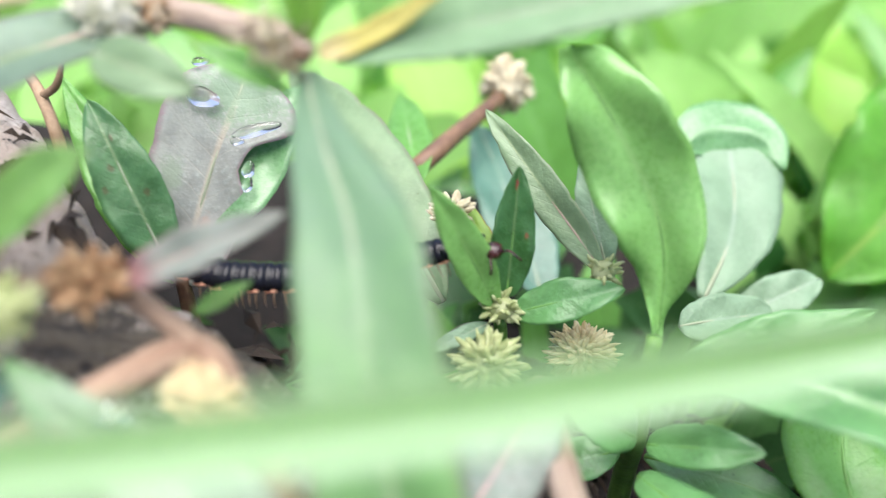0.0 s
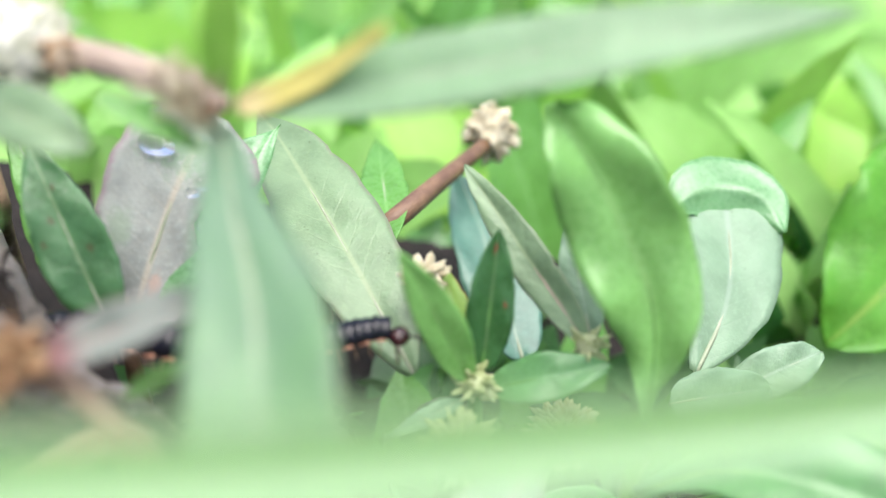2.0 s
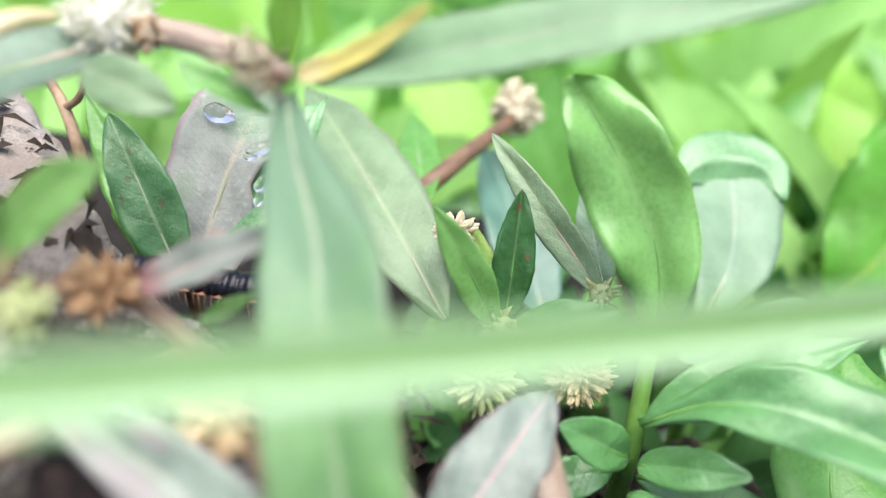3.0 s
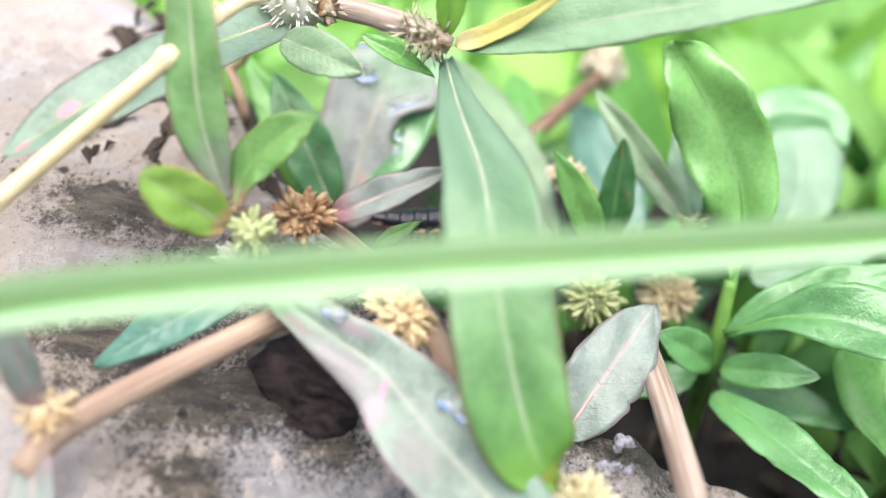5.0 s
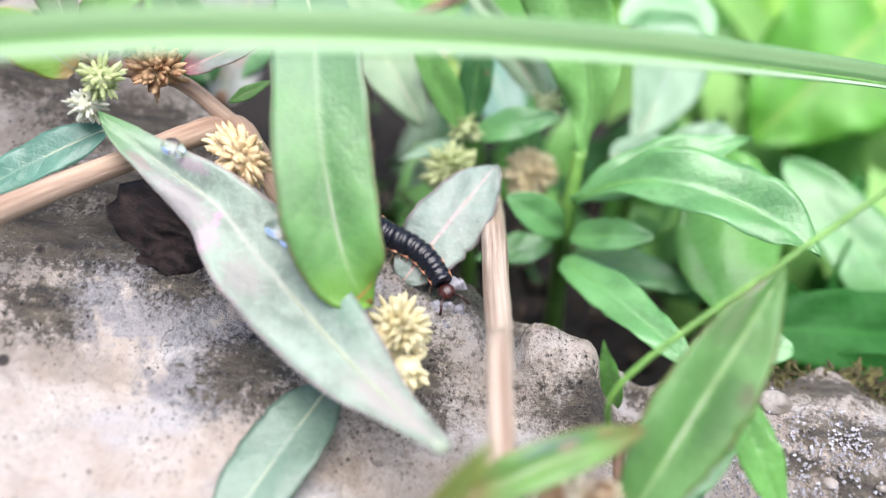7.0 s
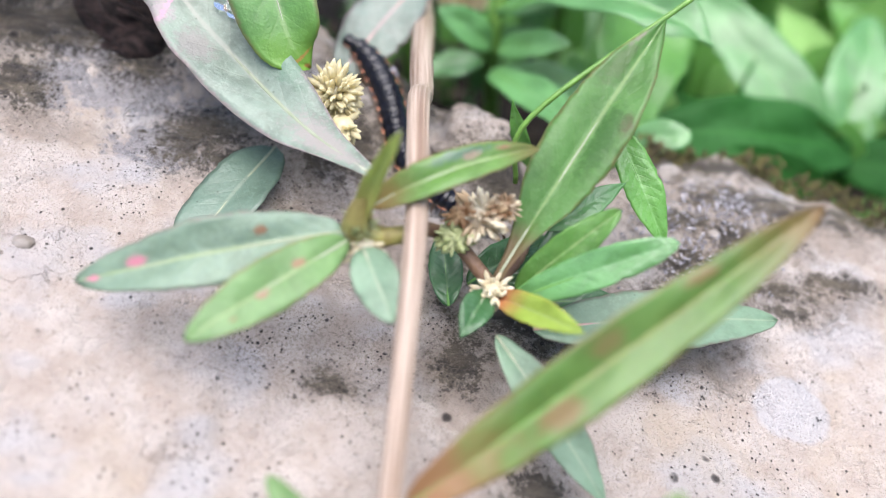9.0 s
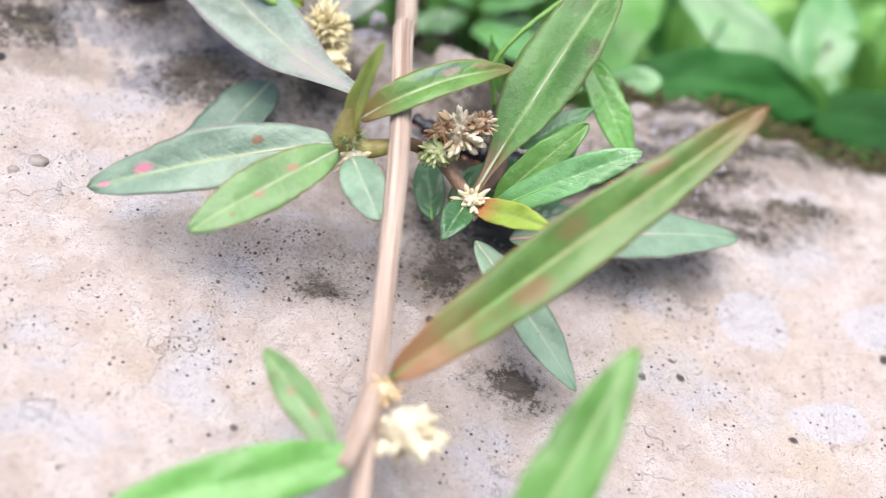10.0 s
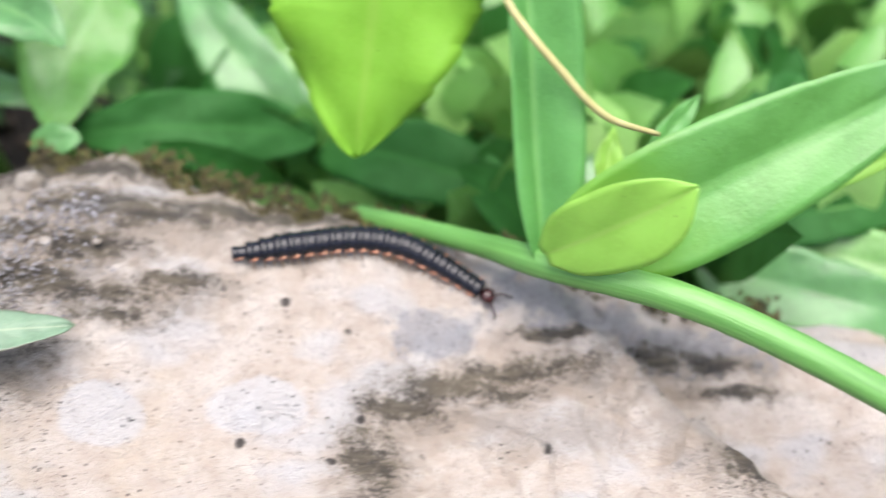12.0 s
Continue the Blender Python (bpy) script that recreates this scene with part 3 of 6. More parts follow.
    pore = calc(tree, "MULTIPLY", pore, ramp(tree, noise_of(tree, where, 3.0, 2.0), 0.4, 0.55))
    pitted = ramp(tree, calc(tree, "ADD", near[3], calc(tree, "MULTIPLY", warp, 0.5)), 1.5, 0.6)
    open_pores = calc(tree, "MAXIMUM", ramp(tree, cells(tree, where, 7.0), 0.2, 0.12), ramp(tree, cells(tree, where, 15.0), 0.25, 0.14))
    pore = calc(tree, "MAXIMUM", pore, calc(tree, "MULTIPLY", open_pores, calc(tree, "MULTIPLY", pitted, ramp(tree, noise_of(tree, where, 4.0, 2.0), 0.42, 0.54))))
    sand = calc(tree, "MULTIPLY", pitted, ramp(tree, noise_of(tree, where, 32.0, 2.0, 0.6), 0.5, 0.62))
    colour = mix(tree, calc(tree, "MULTIPLY", sand, 0.55), colour, (0.2, 0.16, 0.12))
    dots = calc(tree, "MAXIMUM", calc(tree, "MAXIMUM", calc(tree, "MAXIMUM", dots, small), tiny), pore)
    colour = mix(tree, calc(tree, "MULTIPLY", dots, 0.92), colour, (0.02, 0.015, 0.014))
    line = calc(tree, "ABSOLUTE", calc(tree, "SUBTRACT", noise_of(tree, where, 0.5, 5.0, 0.55), 0.5))
    crack = calc(tree, "MULTIPLY", ramp(tree, line, 0.004, 0.001), ramp(tree, noise_of(tree, where, 0.6, 2.0, 0.5, (1.3, 0.8, 1.0)), 0.5, 0.6))
    colour = mix(tree, calc(tree, "MULTIPLY", crack, 0.2), colour, (0.08, 0.06, 0.045))
    grit = ramp(tree, noise_of(tree, where, 26.0, 4.0, 0.8), 0.58, 0.68)
    colour = mix(tree, calc(tree, "MULTIPLY", grit, 0.65), colour, (0.17, 0.14, 0.11))
    tree.links.new(colour, shader.inputs["Base Color"])
    rough = calc(tree, "SUBTRACT", calc(tree, "ADD", 0.55, calc(tree, "MULTIPLY", fine, 0.4)), calc(tree, "MULTIPLY", damp, 0.45))
    tree.links.new(rough, shader.inputs["Roughness"])
    relief = calc(tree, "ADD", calc(tree, "MULTIPLY", fine, 0.8), calc(tree, "MULTIPLY", grain, 0.5))
    relief = calc(tree, "SUBTRACT", calc(tree, "SUBTRACT", relief, calc(tree, "MULTIPLY", dots, 1.2)), calc(tree, "MULTIPLY", crack, 0.8))
    relief = calc(tree, "ADD", relief, calc(tree, "MULTIPLY", calc(tree, "MULTIPLY", strata, halo), 2.0))
    lumps = calc(tree, "ADD", calc(tree, "MULTIPLY", noise_of(tree, where, 6.0, 3.0, 0.6), 1.2), calc(tree, "MULTIPLY", fleck, 0.7))
    bump(tree, shader, calc(tree, "ADD", calc(tree, "ADD", relief, mid), lumps), 0.9, 0.0008)
    return m


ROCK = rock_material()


# ---- the stone and the ground ----
def smooth_step(a, b, x):
    f = np.clip((x - a) / (b - a), 0, 1)
    return f * f * (3 - 2 * f)


def rough_field(x, y, scale, octaves=3, seed=0.0):
    return np.array([noise.fractal(Vector((a * scale + seed, b * scale, seed)), 1.0, 2.0, octaves) for a, b in zip(x.ravel(), y.ravel())]).reshape(x.shape)


def rim_of(x):
    """Where the stone's back rim runs."""
    return np.interp(x, [-14, -6.5, -4.4, -3.6, -1.6, -0.6, 0.1, 0.8, 1.1, 2.6, 3.6, 5.4, 7.6, 9.4, 10.4, 12.0, 14.5, 20.0], [13.5, 11.3, 9.3, 8.0, 6.8, 6.05, 5.55, 5.35, 5.0, 4.75, 4.6, 5.1, 4.5, 4.05, 3.85, 3.6, 3.1, 2.0])


def stone_height(x, y):
    """The stone's even upper side, before its roughness."""
    run = np.where(x > 7.5, 7.5 + 0.35 * (x - 7.5), x)
    z = 2.22 - 0.194 * run + 0.241 * y
    z = z + 0.3 * np.exp(-(((y - 3.3) / 1.0) ** 2)) * smooth_step(3.0, 5.0, x) * (1 - 0.6 * smooth_step(8.0, 10.5, x))
    z = z - 0.22 * np.exp(-(((x - 5.3) / 1.5) ** 2 + ((y - 1.3) / 1.1) ** 2))
    z = z + 0.2 * np.exp(-(((x - 5.5) / 0.42) ** 2 + ((y - 1.5) / 0.3) ** 2)) + 0.17 * np.exp(-(((x - 7.2) / 0.5) ** 2 + ((y - 1.6) / 0.33) ** 2))
    z = z - 0.35 * np.exp(-(((x - 9.2) / 1.3) ** 2 + ((y - 1.4) / 0.7) ** 2))
    z = z - 0.4 * np.exp(-(((x - 2.5) / 0.8) ** 2 + ((y - 2.5) / 0.5) ** 2))
    z = z + 0.28 * np.exp(-(((x - 0.8) / 0.4) ** 2 + ((y - 5.05) / 0.4) ** 2))
    z = z + 0.42 * np.exp(-(((x - 1.85) / 0.47) ** 6 + ((y - 4.3) / 0.5) ** 4))
    z = z - 0.45 * np.exp(-(((x - 2.75) / 0.4) ** 4 + ((y - 4.35) / 0.6) ** 2)) - 0.16 * np.exp(-(((x - 1.9) / 0.6) ** 4 + ((y - 3.62) / 0.16) ** 2))
    past = (x - 12.1) * 0.70 + (y - 1.67) * 0.714
    z = z - 0.55 * smooth_step(0.0, 0.22, past) * smooth_step(10.8, 11.6, x) + 0.16 * np.exp(-((past + 0.25) / 0.3) ** 2) * smooth_step(10.8, 11.6, x)
    return z


def build_stone():
    xs = np.concatenate([np.linspace(-13, -6, 30)[:-1], np.linspace(-6, 13, 430), np.linspace(13, 19, 25)[1:]])
    ys = np.concatenate([np.linspace(-9, -2.6, 25)[:-1], np.linspace(-2.6, 6.4, 240), np.linspace(6.4, 13.5, 46)[1:]])
    x, y = np.meshgrid(xs, ys)
    z = stone_height(x, y)
    z = z + 0.13 * rough_field(x, y, 0.55, 3, 3.0) + 0.065 * rough_field(x, y, 2.4, 3, 8.0) + 0.026 * rough_field(x, y, 8.0, 2, 2.0)
    wavy = rim_of(x) + 0.28 * rough_field(x, 0 * x, 0.9, 3, 5.0)
    over = y - wavy
    z = z - 0.25 * smooth_step(-0.9, 0.0, over) ** 2 - 3.4 * smooth_step(0.0, 0.8, over)
    z = z - 2.0 * smooth_step(-4.5, -9.0, y) - 1.2 * smooth_step(-9, -13, x) - 1.5 * smooth_step(15, 19, x)
    z = z + 0.16 * smooth_step(7.8, 10.0, x) * np.round(2.2 * rough_field(x, y, 0.8, 2, 11.0)) / 2.2
    z = np.maximum(z, -1.2)
    rows, cols = x.shape
    verts = np.stack([x, y, z], -1).reshape(-1, 3)
    index = np.arange(rows * cols).reshape(rows, cols)
    faces = np.stack([index[:-1, :-1], index[:-1, 1:], index[1:, 1:], index[1:, :-1]], -1).reshape(-1, 4).tolist()
    loop = list(index[0, :]) + list(index[1:, -1]) + list(index[-1, -2::-1]) + list(index[-2:0, 0])
    low = len(verts)
    verts = np.vstack([verts, [(*verts[i][:2], -1.6) for i in loop]])
    for k in range(len(loop)):
        j = (k + 1) % len(loop)
        faces.append((int(loop[k]), low + k, low + j, int(loop[j])))
    faces.append(tuple(low + k for k in range(len(loop))))
    rock = mesh_part("boulder", verts, faces, [ROCK, GAP_SHADE])
    # faces past the rim are painted near black, as the gap's shade
    behind_rim = (over[:-1, :-1] > 0.12).ravel().astype(np.int32)
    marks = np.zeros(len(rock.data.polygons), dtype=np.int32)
    marks[: len(behind_rim)] = behind_rim
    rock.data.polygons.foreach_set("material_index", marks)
    return rock


stone = tagged(build_stone(), "weathered cream and grey stone with dark pits and damp stains", "stone")


def ground_height(x, y):
    fall = min(max((y - 12.0) / 14.0, 0.0), 1.0)
    return -0.3 + 0.25 * math.sin(x * 0.3 + 1) * math.cos(y * 0.27) - 5.0 * fall * fall * (3 - 2 * fall)


def turf_material():
    """Dark soil close to the stone, passing into patchy mossy turf farther off."""
    m, tree, shader = material("soil_and_turf")
    where = coords(tree)
    clods, patch, fine = noise_of(tree, where, 1.3, 4.0), noise_of(tree, where, 0.05, 5.0, 0.6), noise_of(tree, where, 6.0, 3.0)
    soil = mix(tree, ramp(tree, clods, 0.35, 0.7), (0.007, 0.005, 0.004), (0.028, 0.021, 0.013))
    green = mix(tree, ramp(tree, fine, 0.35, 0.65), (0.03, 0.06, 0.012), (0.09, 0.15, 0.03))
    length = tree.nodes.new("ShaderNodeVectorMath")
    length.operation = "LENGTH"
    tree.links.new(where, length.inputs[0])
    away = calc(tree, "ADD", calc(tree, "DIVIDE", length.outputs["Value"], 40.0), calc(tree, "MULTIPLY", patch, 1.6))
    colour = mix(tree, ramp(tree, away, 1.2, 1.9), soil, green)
    tree.links.new(colour, shader.inputs["Base Color"])
    shader.inputs["Roughness"].default_value = 0.9
    bump(tree, shader, calc(tree, "ADD", clods, fine), 1.0, 0.002)
    return m


def build_ground():
    grid = np.concatenate([[-3e5, -3e4, -3000, -400, -120, -60], np.linspace(-40, 50, 91), [56, 62, 70, 80, 95, 130, 400, 3000, 3e4, 3e5]])
    verts, faces = [], []
    n = len(grid)
    for gy in grid:
        for gx in grid:
            near = abs(gx) < 60 and abs(gy) < 60
            verts.append((gx, gy, ground_height(gx, gy) + (0.3 * noise.noise(Vector((gx * 0.4, gy * 0.4, 0))) if near else 0)))
    for j in range(n - 1):
        for i in range(n - 1):
            faces.append((j * n + i, j * n + i + 1, j * n + n + i + 1, j * n + n + i))
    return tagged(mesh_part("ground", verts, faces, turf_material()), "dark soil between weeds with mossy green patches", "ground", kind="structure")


build_ground()


# ---- plant builders ----
FACE = (0.0, -0.6, 0.8)


def leaf(plant, base, tip, width, skin, face=FACE, arch=0.06, fold=14.0, twist=0.0, full=0.8, blunt=1.0, rib=RIB, name="leaf", label="", wave=0.04, seed=None, bend=(0, 0, 0), thick=0.022, teeth=0.0, spine=None, sides=None, ragged=1.0):
    """One leaf from its foot to its tip: an arched, folded, slightly wavy blade with thickness, and its midrib.
    spine: points through which the midrib runs; sides: how wide the left and the right half are along it."""
    face = unit(vec(face))
    if spine:
        base, tip = spine[0], spine[-1]
    base, tip = vec(base), vec(tip)
    length = np.linalg.norm(tip - base)
    pick = random.Random(seed if seed is not None else int(abs(base[0] * 731 + tip[1] * 377 + width * 991)))
    middle = (base + tip) / 2 + face * arch * length * 2 + vec(bend)
    n, m = (65 if teeth else 37), 13
    us = np.linspace(0, 1, n)
    line = bezier(spine, n) if spine else np.array([(1 - u) ** 2 * base + 2 * u * (1 - u) * middle + u * u * tip for u in us])
    if sides:
        halves = [np.clip(bezier([(w,) for w in one], n)[:, 0], 0.01, None) * width / 2 for one in sides]
    else:
        even = np.array([width / 2 * (max(math.sin(math.pi * u**full), 0.0) ** blunt * 0.97 + 0.09 * (1 - u) ** 3 + 0.004) for u in us])
        halves = [even, even]
    phase, beat = pick.uniform(0, 6), pick.uniform(1.5, 3.0)
    nicks = [(pick.uniform(0.25, 0.95), pick.choice((-1, 1)), pick.uniform(0.01, 0.03), pick.uniform(0.03, 0.1)) for _ in range(3)]
    top, low, uvs = [], [], []
    for i, u in enumerate(us):
        t = unit(line[min(i + 1, n - 1)] - line[max(i - 1, 0)])
        s = unit(np.cross(t, face))
        nrm = np.cross(s, t)
        a = radians(twist) * (u - 0.3)
        s, nrm = s * math.cos(a) + nrm * math.sin(a), nrm * math.cos(a) - s * math.sin(a)
        for k in range(m):
            v = -1 + 2 * k / (m - 1)
            half = halves[0 if v < 0 else 1][i]
            edge = abs(v)
            lift = half * math.sin(radians(fold)) * (edge - 0.25 * edge**3) + wave * width * edge**2 * math.sin(2 * math.pi * beat * u + phase + (2.2 if v > 0 else 0))
            lift += 0.012 * width * math.sin(14 * u + 5 * v + phase)
            jag = 1 + ragged * 0.014 * math.sin(37 * u + phase * (1 if v > 0 else 2)) + ragged * 0.01 * math.sin(61 * u - phase)
            for at, side, wide, deep in nicks:
                if v * side > 0:
                    jag -= ragged * deep * math.exp(-(((u - at) / wide) ** 2))
            jag *= 1 - teeth * ((u * 8 + (0.4 if v > 0 else 0.0)) % 1.0)
            p = line[i] + s * v * half * math.cos(radians(fold)) * jag + nrm * lift
            thin = thick * (0.5 - 0.32 * edge**2)
            top.append(p + nrm * thin)
            low.append(p - nrm * thin)
            uvs.append((u, 0.5 + 0.5 * v))
    faces = []
    total = n * m
    for i in range(n - 1):
        for k in range(m - 1):
            a, b = i * m + k, i * m + k + 1
            faces.append((a, b, b + m, a + m))
            faces.append((total + a, total + a + m, total + b + m, total + b))
        for k in (0, m - 1):
            a, b = i * m + k, (i + 1) * m + k
            faces.append((a, b, total + b, total + a) if k == 0 else (b, a, total + a, total + b))
    for i in (0, n - 1):
        for k in range(m - 1):
            a, b = i * m + k, i * m + k + 1
            faces.append((b, a, total + a, total + b) if i == 0 else (a, b, total + b, total + a))
    blade = mesh_part(name, top + low, faces, skin, plant, label, uvs=uvs + uvs)
    if rib:
        r = 0.010 + 0.008 * width
        mesh_part("midrib", *tube(line[:-2:3], [r * 1.6, r, r * 0.6, r * 0.3], 6, 18), rib, blade)
    return blade


def stem(plant, points, radii, skin, name="stem", label="", wobble=0.03, n=28, sides=14):
    verts, faces = tube(points, radii, sides, n, wobble, 3)
    line = bezier(points, n)
    run = np.concatenate([[0], np.cumsum(np.linalg.norm(np.diff(line, axis=0), axis=1))])
    uvs = [(run[i], abs(2 * k / sides - 1)) for i in range(n) for k in range(sides)]
    return mesh_part(name, verts, faces, skin, plant, label, uvs=uvs)


def flower_head(plant, at, size, skin, count=110, seed=1, label="", squash=0.85, tuft=1.0, fluffy=False, bold=1.0, name="flower_head", along=None, stretch=1.0, aim=(0, 0, 0)):
    """A head of many plump, pointed bracts like grains, round a core; along and stretch draw it out."""
    pick = random.Random(seed)
    at = vec(at)
    pull = unit(vec(along)) if along else vec((0, 0, 1))
    verts, faces = [], []
    count = int(count * (5.0 if fluffy else 1.5) / bold**1.3)
    sections = ((0.3, 0.35), (0.55, 0.95), (0.76, 1.0), (0.92, 0.55))
    for i in range(count):
        z = 1 - 2 * (i + 0.5) / count
        a = i * 2.39996
        ball = vec((math.cos(a) * math.sqrt(1 - z * z), math.sin(a) * math.sqrt(1 - z * z), z))
        d = unit(ball + vec(aim) + vec([pick.uniform(-0.45, 0.45) for _ in range(3)]))
        s = unit(np.cross(d, (pick.uniform(-1, 1), pick.uniform(-1, 1), pick.uniform(-1, 1))))
        q = np.cross(d, s)
        long = size * pick.uniform(0.65, 1.12) * tuft
        wide = size * pick.uniform(0.07, 0.115) * bold
        if fluffy:
            long, wide = size * pick.uniform(0.8, 1.1), size * pick.uniform(0.03, 0.06)
        curl = (s * pick.uniform(-1, 1) + q * pick.uniform(-1, 1)) * wide * 0.9
        k = len(verts)
        ring = []
        for far, girth in sections:
            heart = d * long * far + curl * far * far
            ring += [heart + wide * girth * (math.cos(b) * s + 0.7 * math.sin(b) * q) for b in (0.0, 1.257, 2.513, 3.77, 5.027)]
        ring.append(d * long + curl * 1.3)
        verts += ring
        for row in range(3):
            for j in range(5):
                b, c = k + row * 5 + j, k + row * 5 + (j + 1) % 5
                faces.append((b, c, c + 5, b + 5))
        faces += [(k + 15 + j, k + 15 + (j + 1) % 5, k + 20) for j in range(5)]
    inner = len(verts)
    for i in range(7):
        for k in range(10):
            a, b = math.pi * (i + 0.02) / 6.04, 2 * math.pi * k / 10
            verts.append(size * (0.78 if fluffy else 0.56) * vec((math.sin(a) * math.cos(b), math.sin(a) * math.sin(b), math.cos(a))))
    for i in range(6):
        for k in range(10):
            j = (k + 1) % 10
            faces.append((inner + i * 10 + k, inner + i * 10 + 10 + k, inner + i * 10 + 10 + j, inner + i * 10 + j))
    spread = np.array(verts) * vec((1, 1, squash))
    spread = spread + np.outer(spread @ pull, pull) * (stretch - 1) + at
    return mesh_part(name, spread, faces, skin, plant, label)


def bristles(plant, at, axis, size, skin, count=90, seed=1, label="", name="bristles"):
    """A ruff of thin pale hairs and papery scales round a joint of a stem."""
    pick = random.Random(seed)
    at, axis = vec(at), unit(vec(axis))
    side = unit(np.cross(axis, (0.2, 0.3, 1.0)))
    other = np.cross(axis, side)
    verts, faces = [], []
    for i in range(count):
        a = pick.uniform(0, 2 * math.pi)
        out = math.cos(a) * side + math.sin(a) * other
        scale = i % 5 == 0
        wide = size * (pick.uniform(0.09, 0.15) if scale else pick.uniform(0.02, 0.04))
        root = at + axis * size * pick.uniform(-0.6, 0.6) + out * size * 0.25
        way = unit(out + axis * pick.uniform(-0.9, 0.9))
        tip = root + way * size * (pick.uniform(0.4, 0.7) if scale else pick.uniform(0.45, 0.95))
        s = unit(np.cross(way, axis + vec((0.1, 0.2, 0.1))))
        q = np.cross(way, s)
        k = len(verts)
        mid = root * 0.5 + tip * 0.5
        verts += [root + s * wide * 0.6, root - s * wide * 0.6, mid + s * wide + q * wide * 0.3, mid - s * wide + q * wide * 0.3, mid + q * wide * 0.8, tip]
        faces += [(k, k + 2, k + 4), (k, k + 4, k + 1), (k + 1, k + 4, k + 3), (k, k + 1, k + 3, k + 2), (k + 2, k + 5, k + 4), (k + 4, k + 5, k + 3), (k + 3, k + 5, k + 2)]
    return mesh_part(name, verts, faces, skin, plant, label)


def drop(at, size, normal=(0, -0.4, 0.9), stretch=1.5, along=(1, 0, 0), name="water_drop", label="clear water drop lying on a leaf", high=0.35):
    """A flattened bead of water."""
    at, nrm = vec(at), unit(vec(normal))
    s = unit(vec(along) - nrm * (vec(along) @ nrm))
    q = np.cross(nrm, s)
    verts, faces = [], []
    rings, sides = 7, 16
    for i in range(rings):
        a = math.pi / 2 * i / (rings - 1)
        for k in range(sides):
            b = 2 * math.pi * k / sides
            r = size * math.cos(a) if i < rings - 1 else size * 0.02
            verts.append(at + s * r * stretch * math.cos(b) + q * r * math.sin(b) * (1 + 0.1 * math.cos(3 * b)) + nrm * size * high * math.sin(a))
    for i in range(rings - 1):
        for k in range(sides):
            j = (k + 1) % sides
            faces.append((i * sides + k, i * sides + j, (i + 1) * sides + j, (i + 1) * sides + k))
    faces.append(tuple(range(sides))[::-1])
    faces.append(tuple((rings - 1) * sides + k for k in range(sides)))
    return tagged(mesh_part(name, verts, faces, WATER), label, "water drop", group="water drops")


# ---- the sprig that hangs close by ----
sprig = thing("hanging_sprig", (-3.1, 8.4, 6.8), "creeping weed sprig with pink stem, pale tuft and hanging leaf", "plant", "creeping weed")
stem(sprig, [(-3.5, 8.6, 6.75), (-3.06, 8.3, 6.9), (-2.3, 7.8, 7.02), (-1.62, 7.4, 6.98), (-1.35, 7.3, 6.9)], [0.1, 0.13, 0.13, 0.14, 0.1], STEM, label="pinkish stem")
flower_head(sprig, (-3.12, 8.15, 7.02), 0.52, BRACT_WHITE, 90, 3, "cream white flower tuft", fluffy=True, bold=1.5)
flower_head(sprig, (-2.72, 7.95, 7.02), 0.27, BRACT_TAN, 50, 5, "dry brownish end of the tuft", bold=1.8)
bristles(sprig, (-1.62, 7.32, 6.99), (0.7, -0.4, -0.05), 0.36, BRACT, 130, 4, "ruff of pale dry hairs round the joint")
flower_head(sprig, (-1.52, 7.3, 6.92), 0.2, BRACT_TAN, 40, 4, "dry brownish scales at the joint", bold=1.3)
leaf(sprig, None, None, 1.06, VLEAF, fold=16, spine=[(-1.39, 7.32, 6.71), (-1.2, 6.56, 6.51), (-0.97, 5.89, 6.27), (-0.86, 5.31, 6.02), (-0.76, 4.78, 5.64), (-0.62, 4.29, 5.19), (-0.48, 3.95, 4.82), (-0.34, 3.76, 4.52), (-0.16, 3.73, 4.29)],
     sides=([0.14, 0.4, 0.75, 0.95, 1.0, 0.97, 0.9, 0.8, 0.6, 0.06], [0.14, 0.45, 0.7, 0.85, 0.92, 0.97, 1.0, 0.92, 0.62, 0.06]), name="hanging_leaf", label="long hanging green leaf with a greyish foot")
leaf(sprig, (-1.2, 7.45, 6.8), (3.0, 7.0, 7.85), 0.66, SPRIG_LEAF, arch=0.03, fold=12, full=0.8, blunt=0.8)
leaf(sprig, (-1.3, 7.4, 6.85), (-0.15, 7.2, 7.6), 0.26, GOLD, arch=-0.12, fold=24, full=0.6, blunt=0.4, rib=None, label="narrow yellow leaf")
leaf(sprig, (-1.4, 7.35, 6.95), (-1.2, 7.3, 8.2), 0.34, LIME, arch=0.04, fold=20, rib=RIB_GREEN, face=(0, -0.9, 0.4))
leaf(sprig, (-3.15, 7.44, 6.85), (-2.24, 6.95, 6.72), 0.5, PALE_GREEN, arch=0.06, full=0.85, blunt=0.6, face=(0.1, -0.8, 0.6))
leaf(sprig, (-2.28, 7.33, 6.96), (-1.5, 7.24, 6.55), 0.26, BRIGHT, arch=0.04, fold=28, face=(0.3, -0.7, 0.65))
leaf(sprig, (-3.2, 8.0, 6.85), (-5.5, 5.5, 6.45), 0.86, MINT_SPOTS, arch=0.05, fold=16, full=0.75, blunt=0.5, face=(-0.15, -0.6, 0.8), rib=RIB_PINK, label="long grey leaf with purple margin and pink flecks")
leaf(sprig, (-3.3, 8.5, 6.95), (-3.7, 8.7, 8.3), 0.4, BRIGHT, arch=0.03)
leaf(sprig, (-3.0, 8.4, 7.0), (-2.6, 8.7, 8.2), 0.3, LIME, arch=0.03)

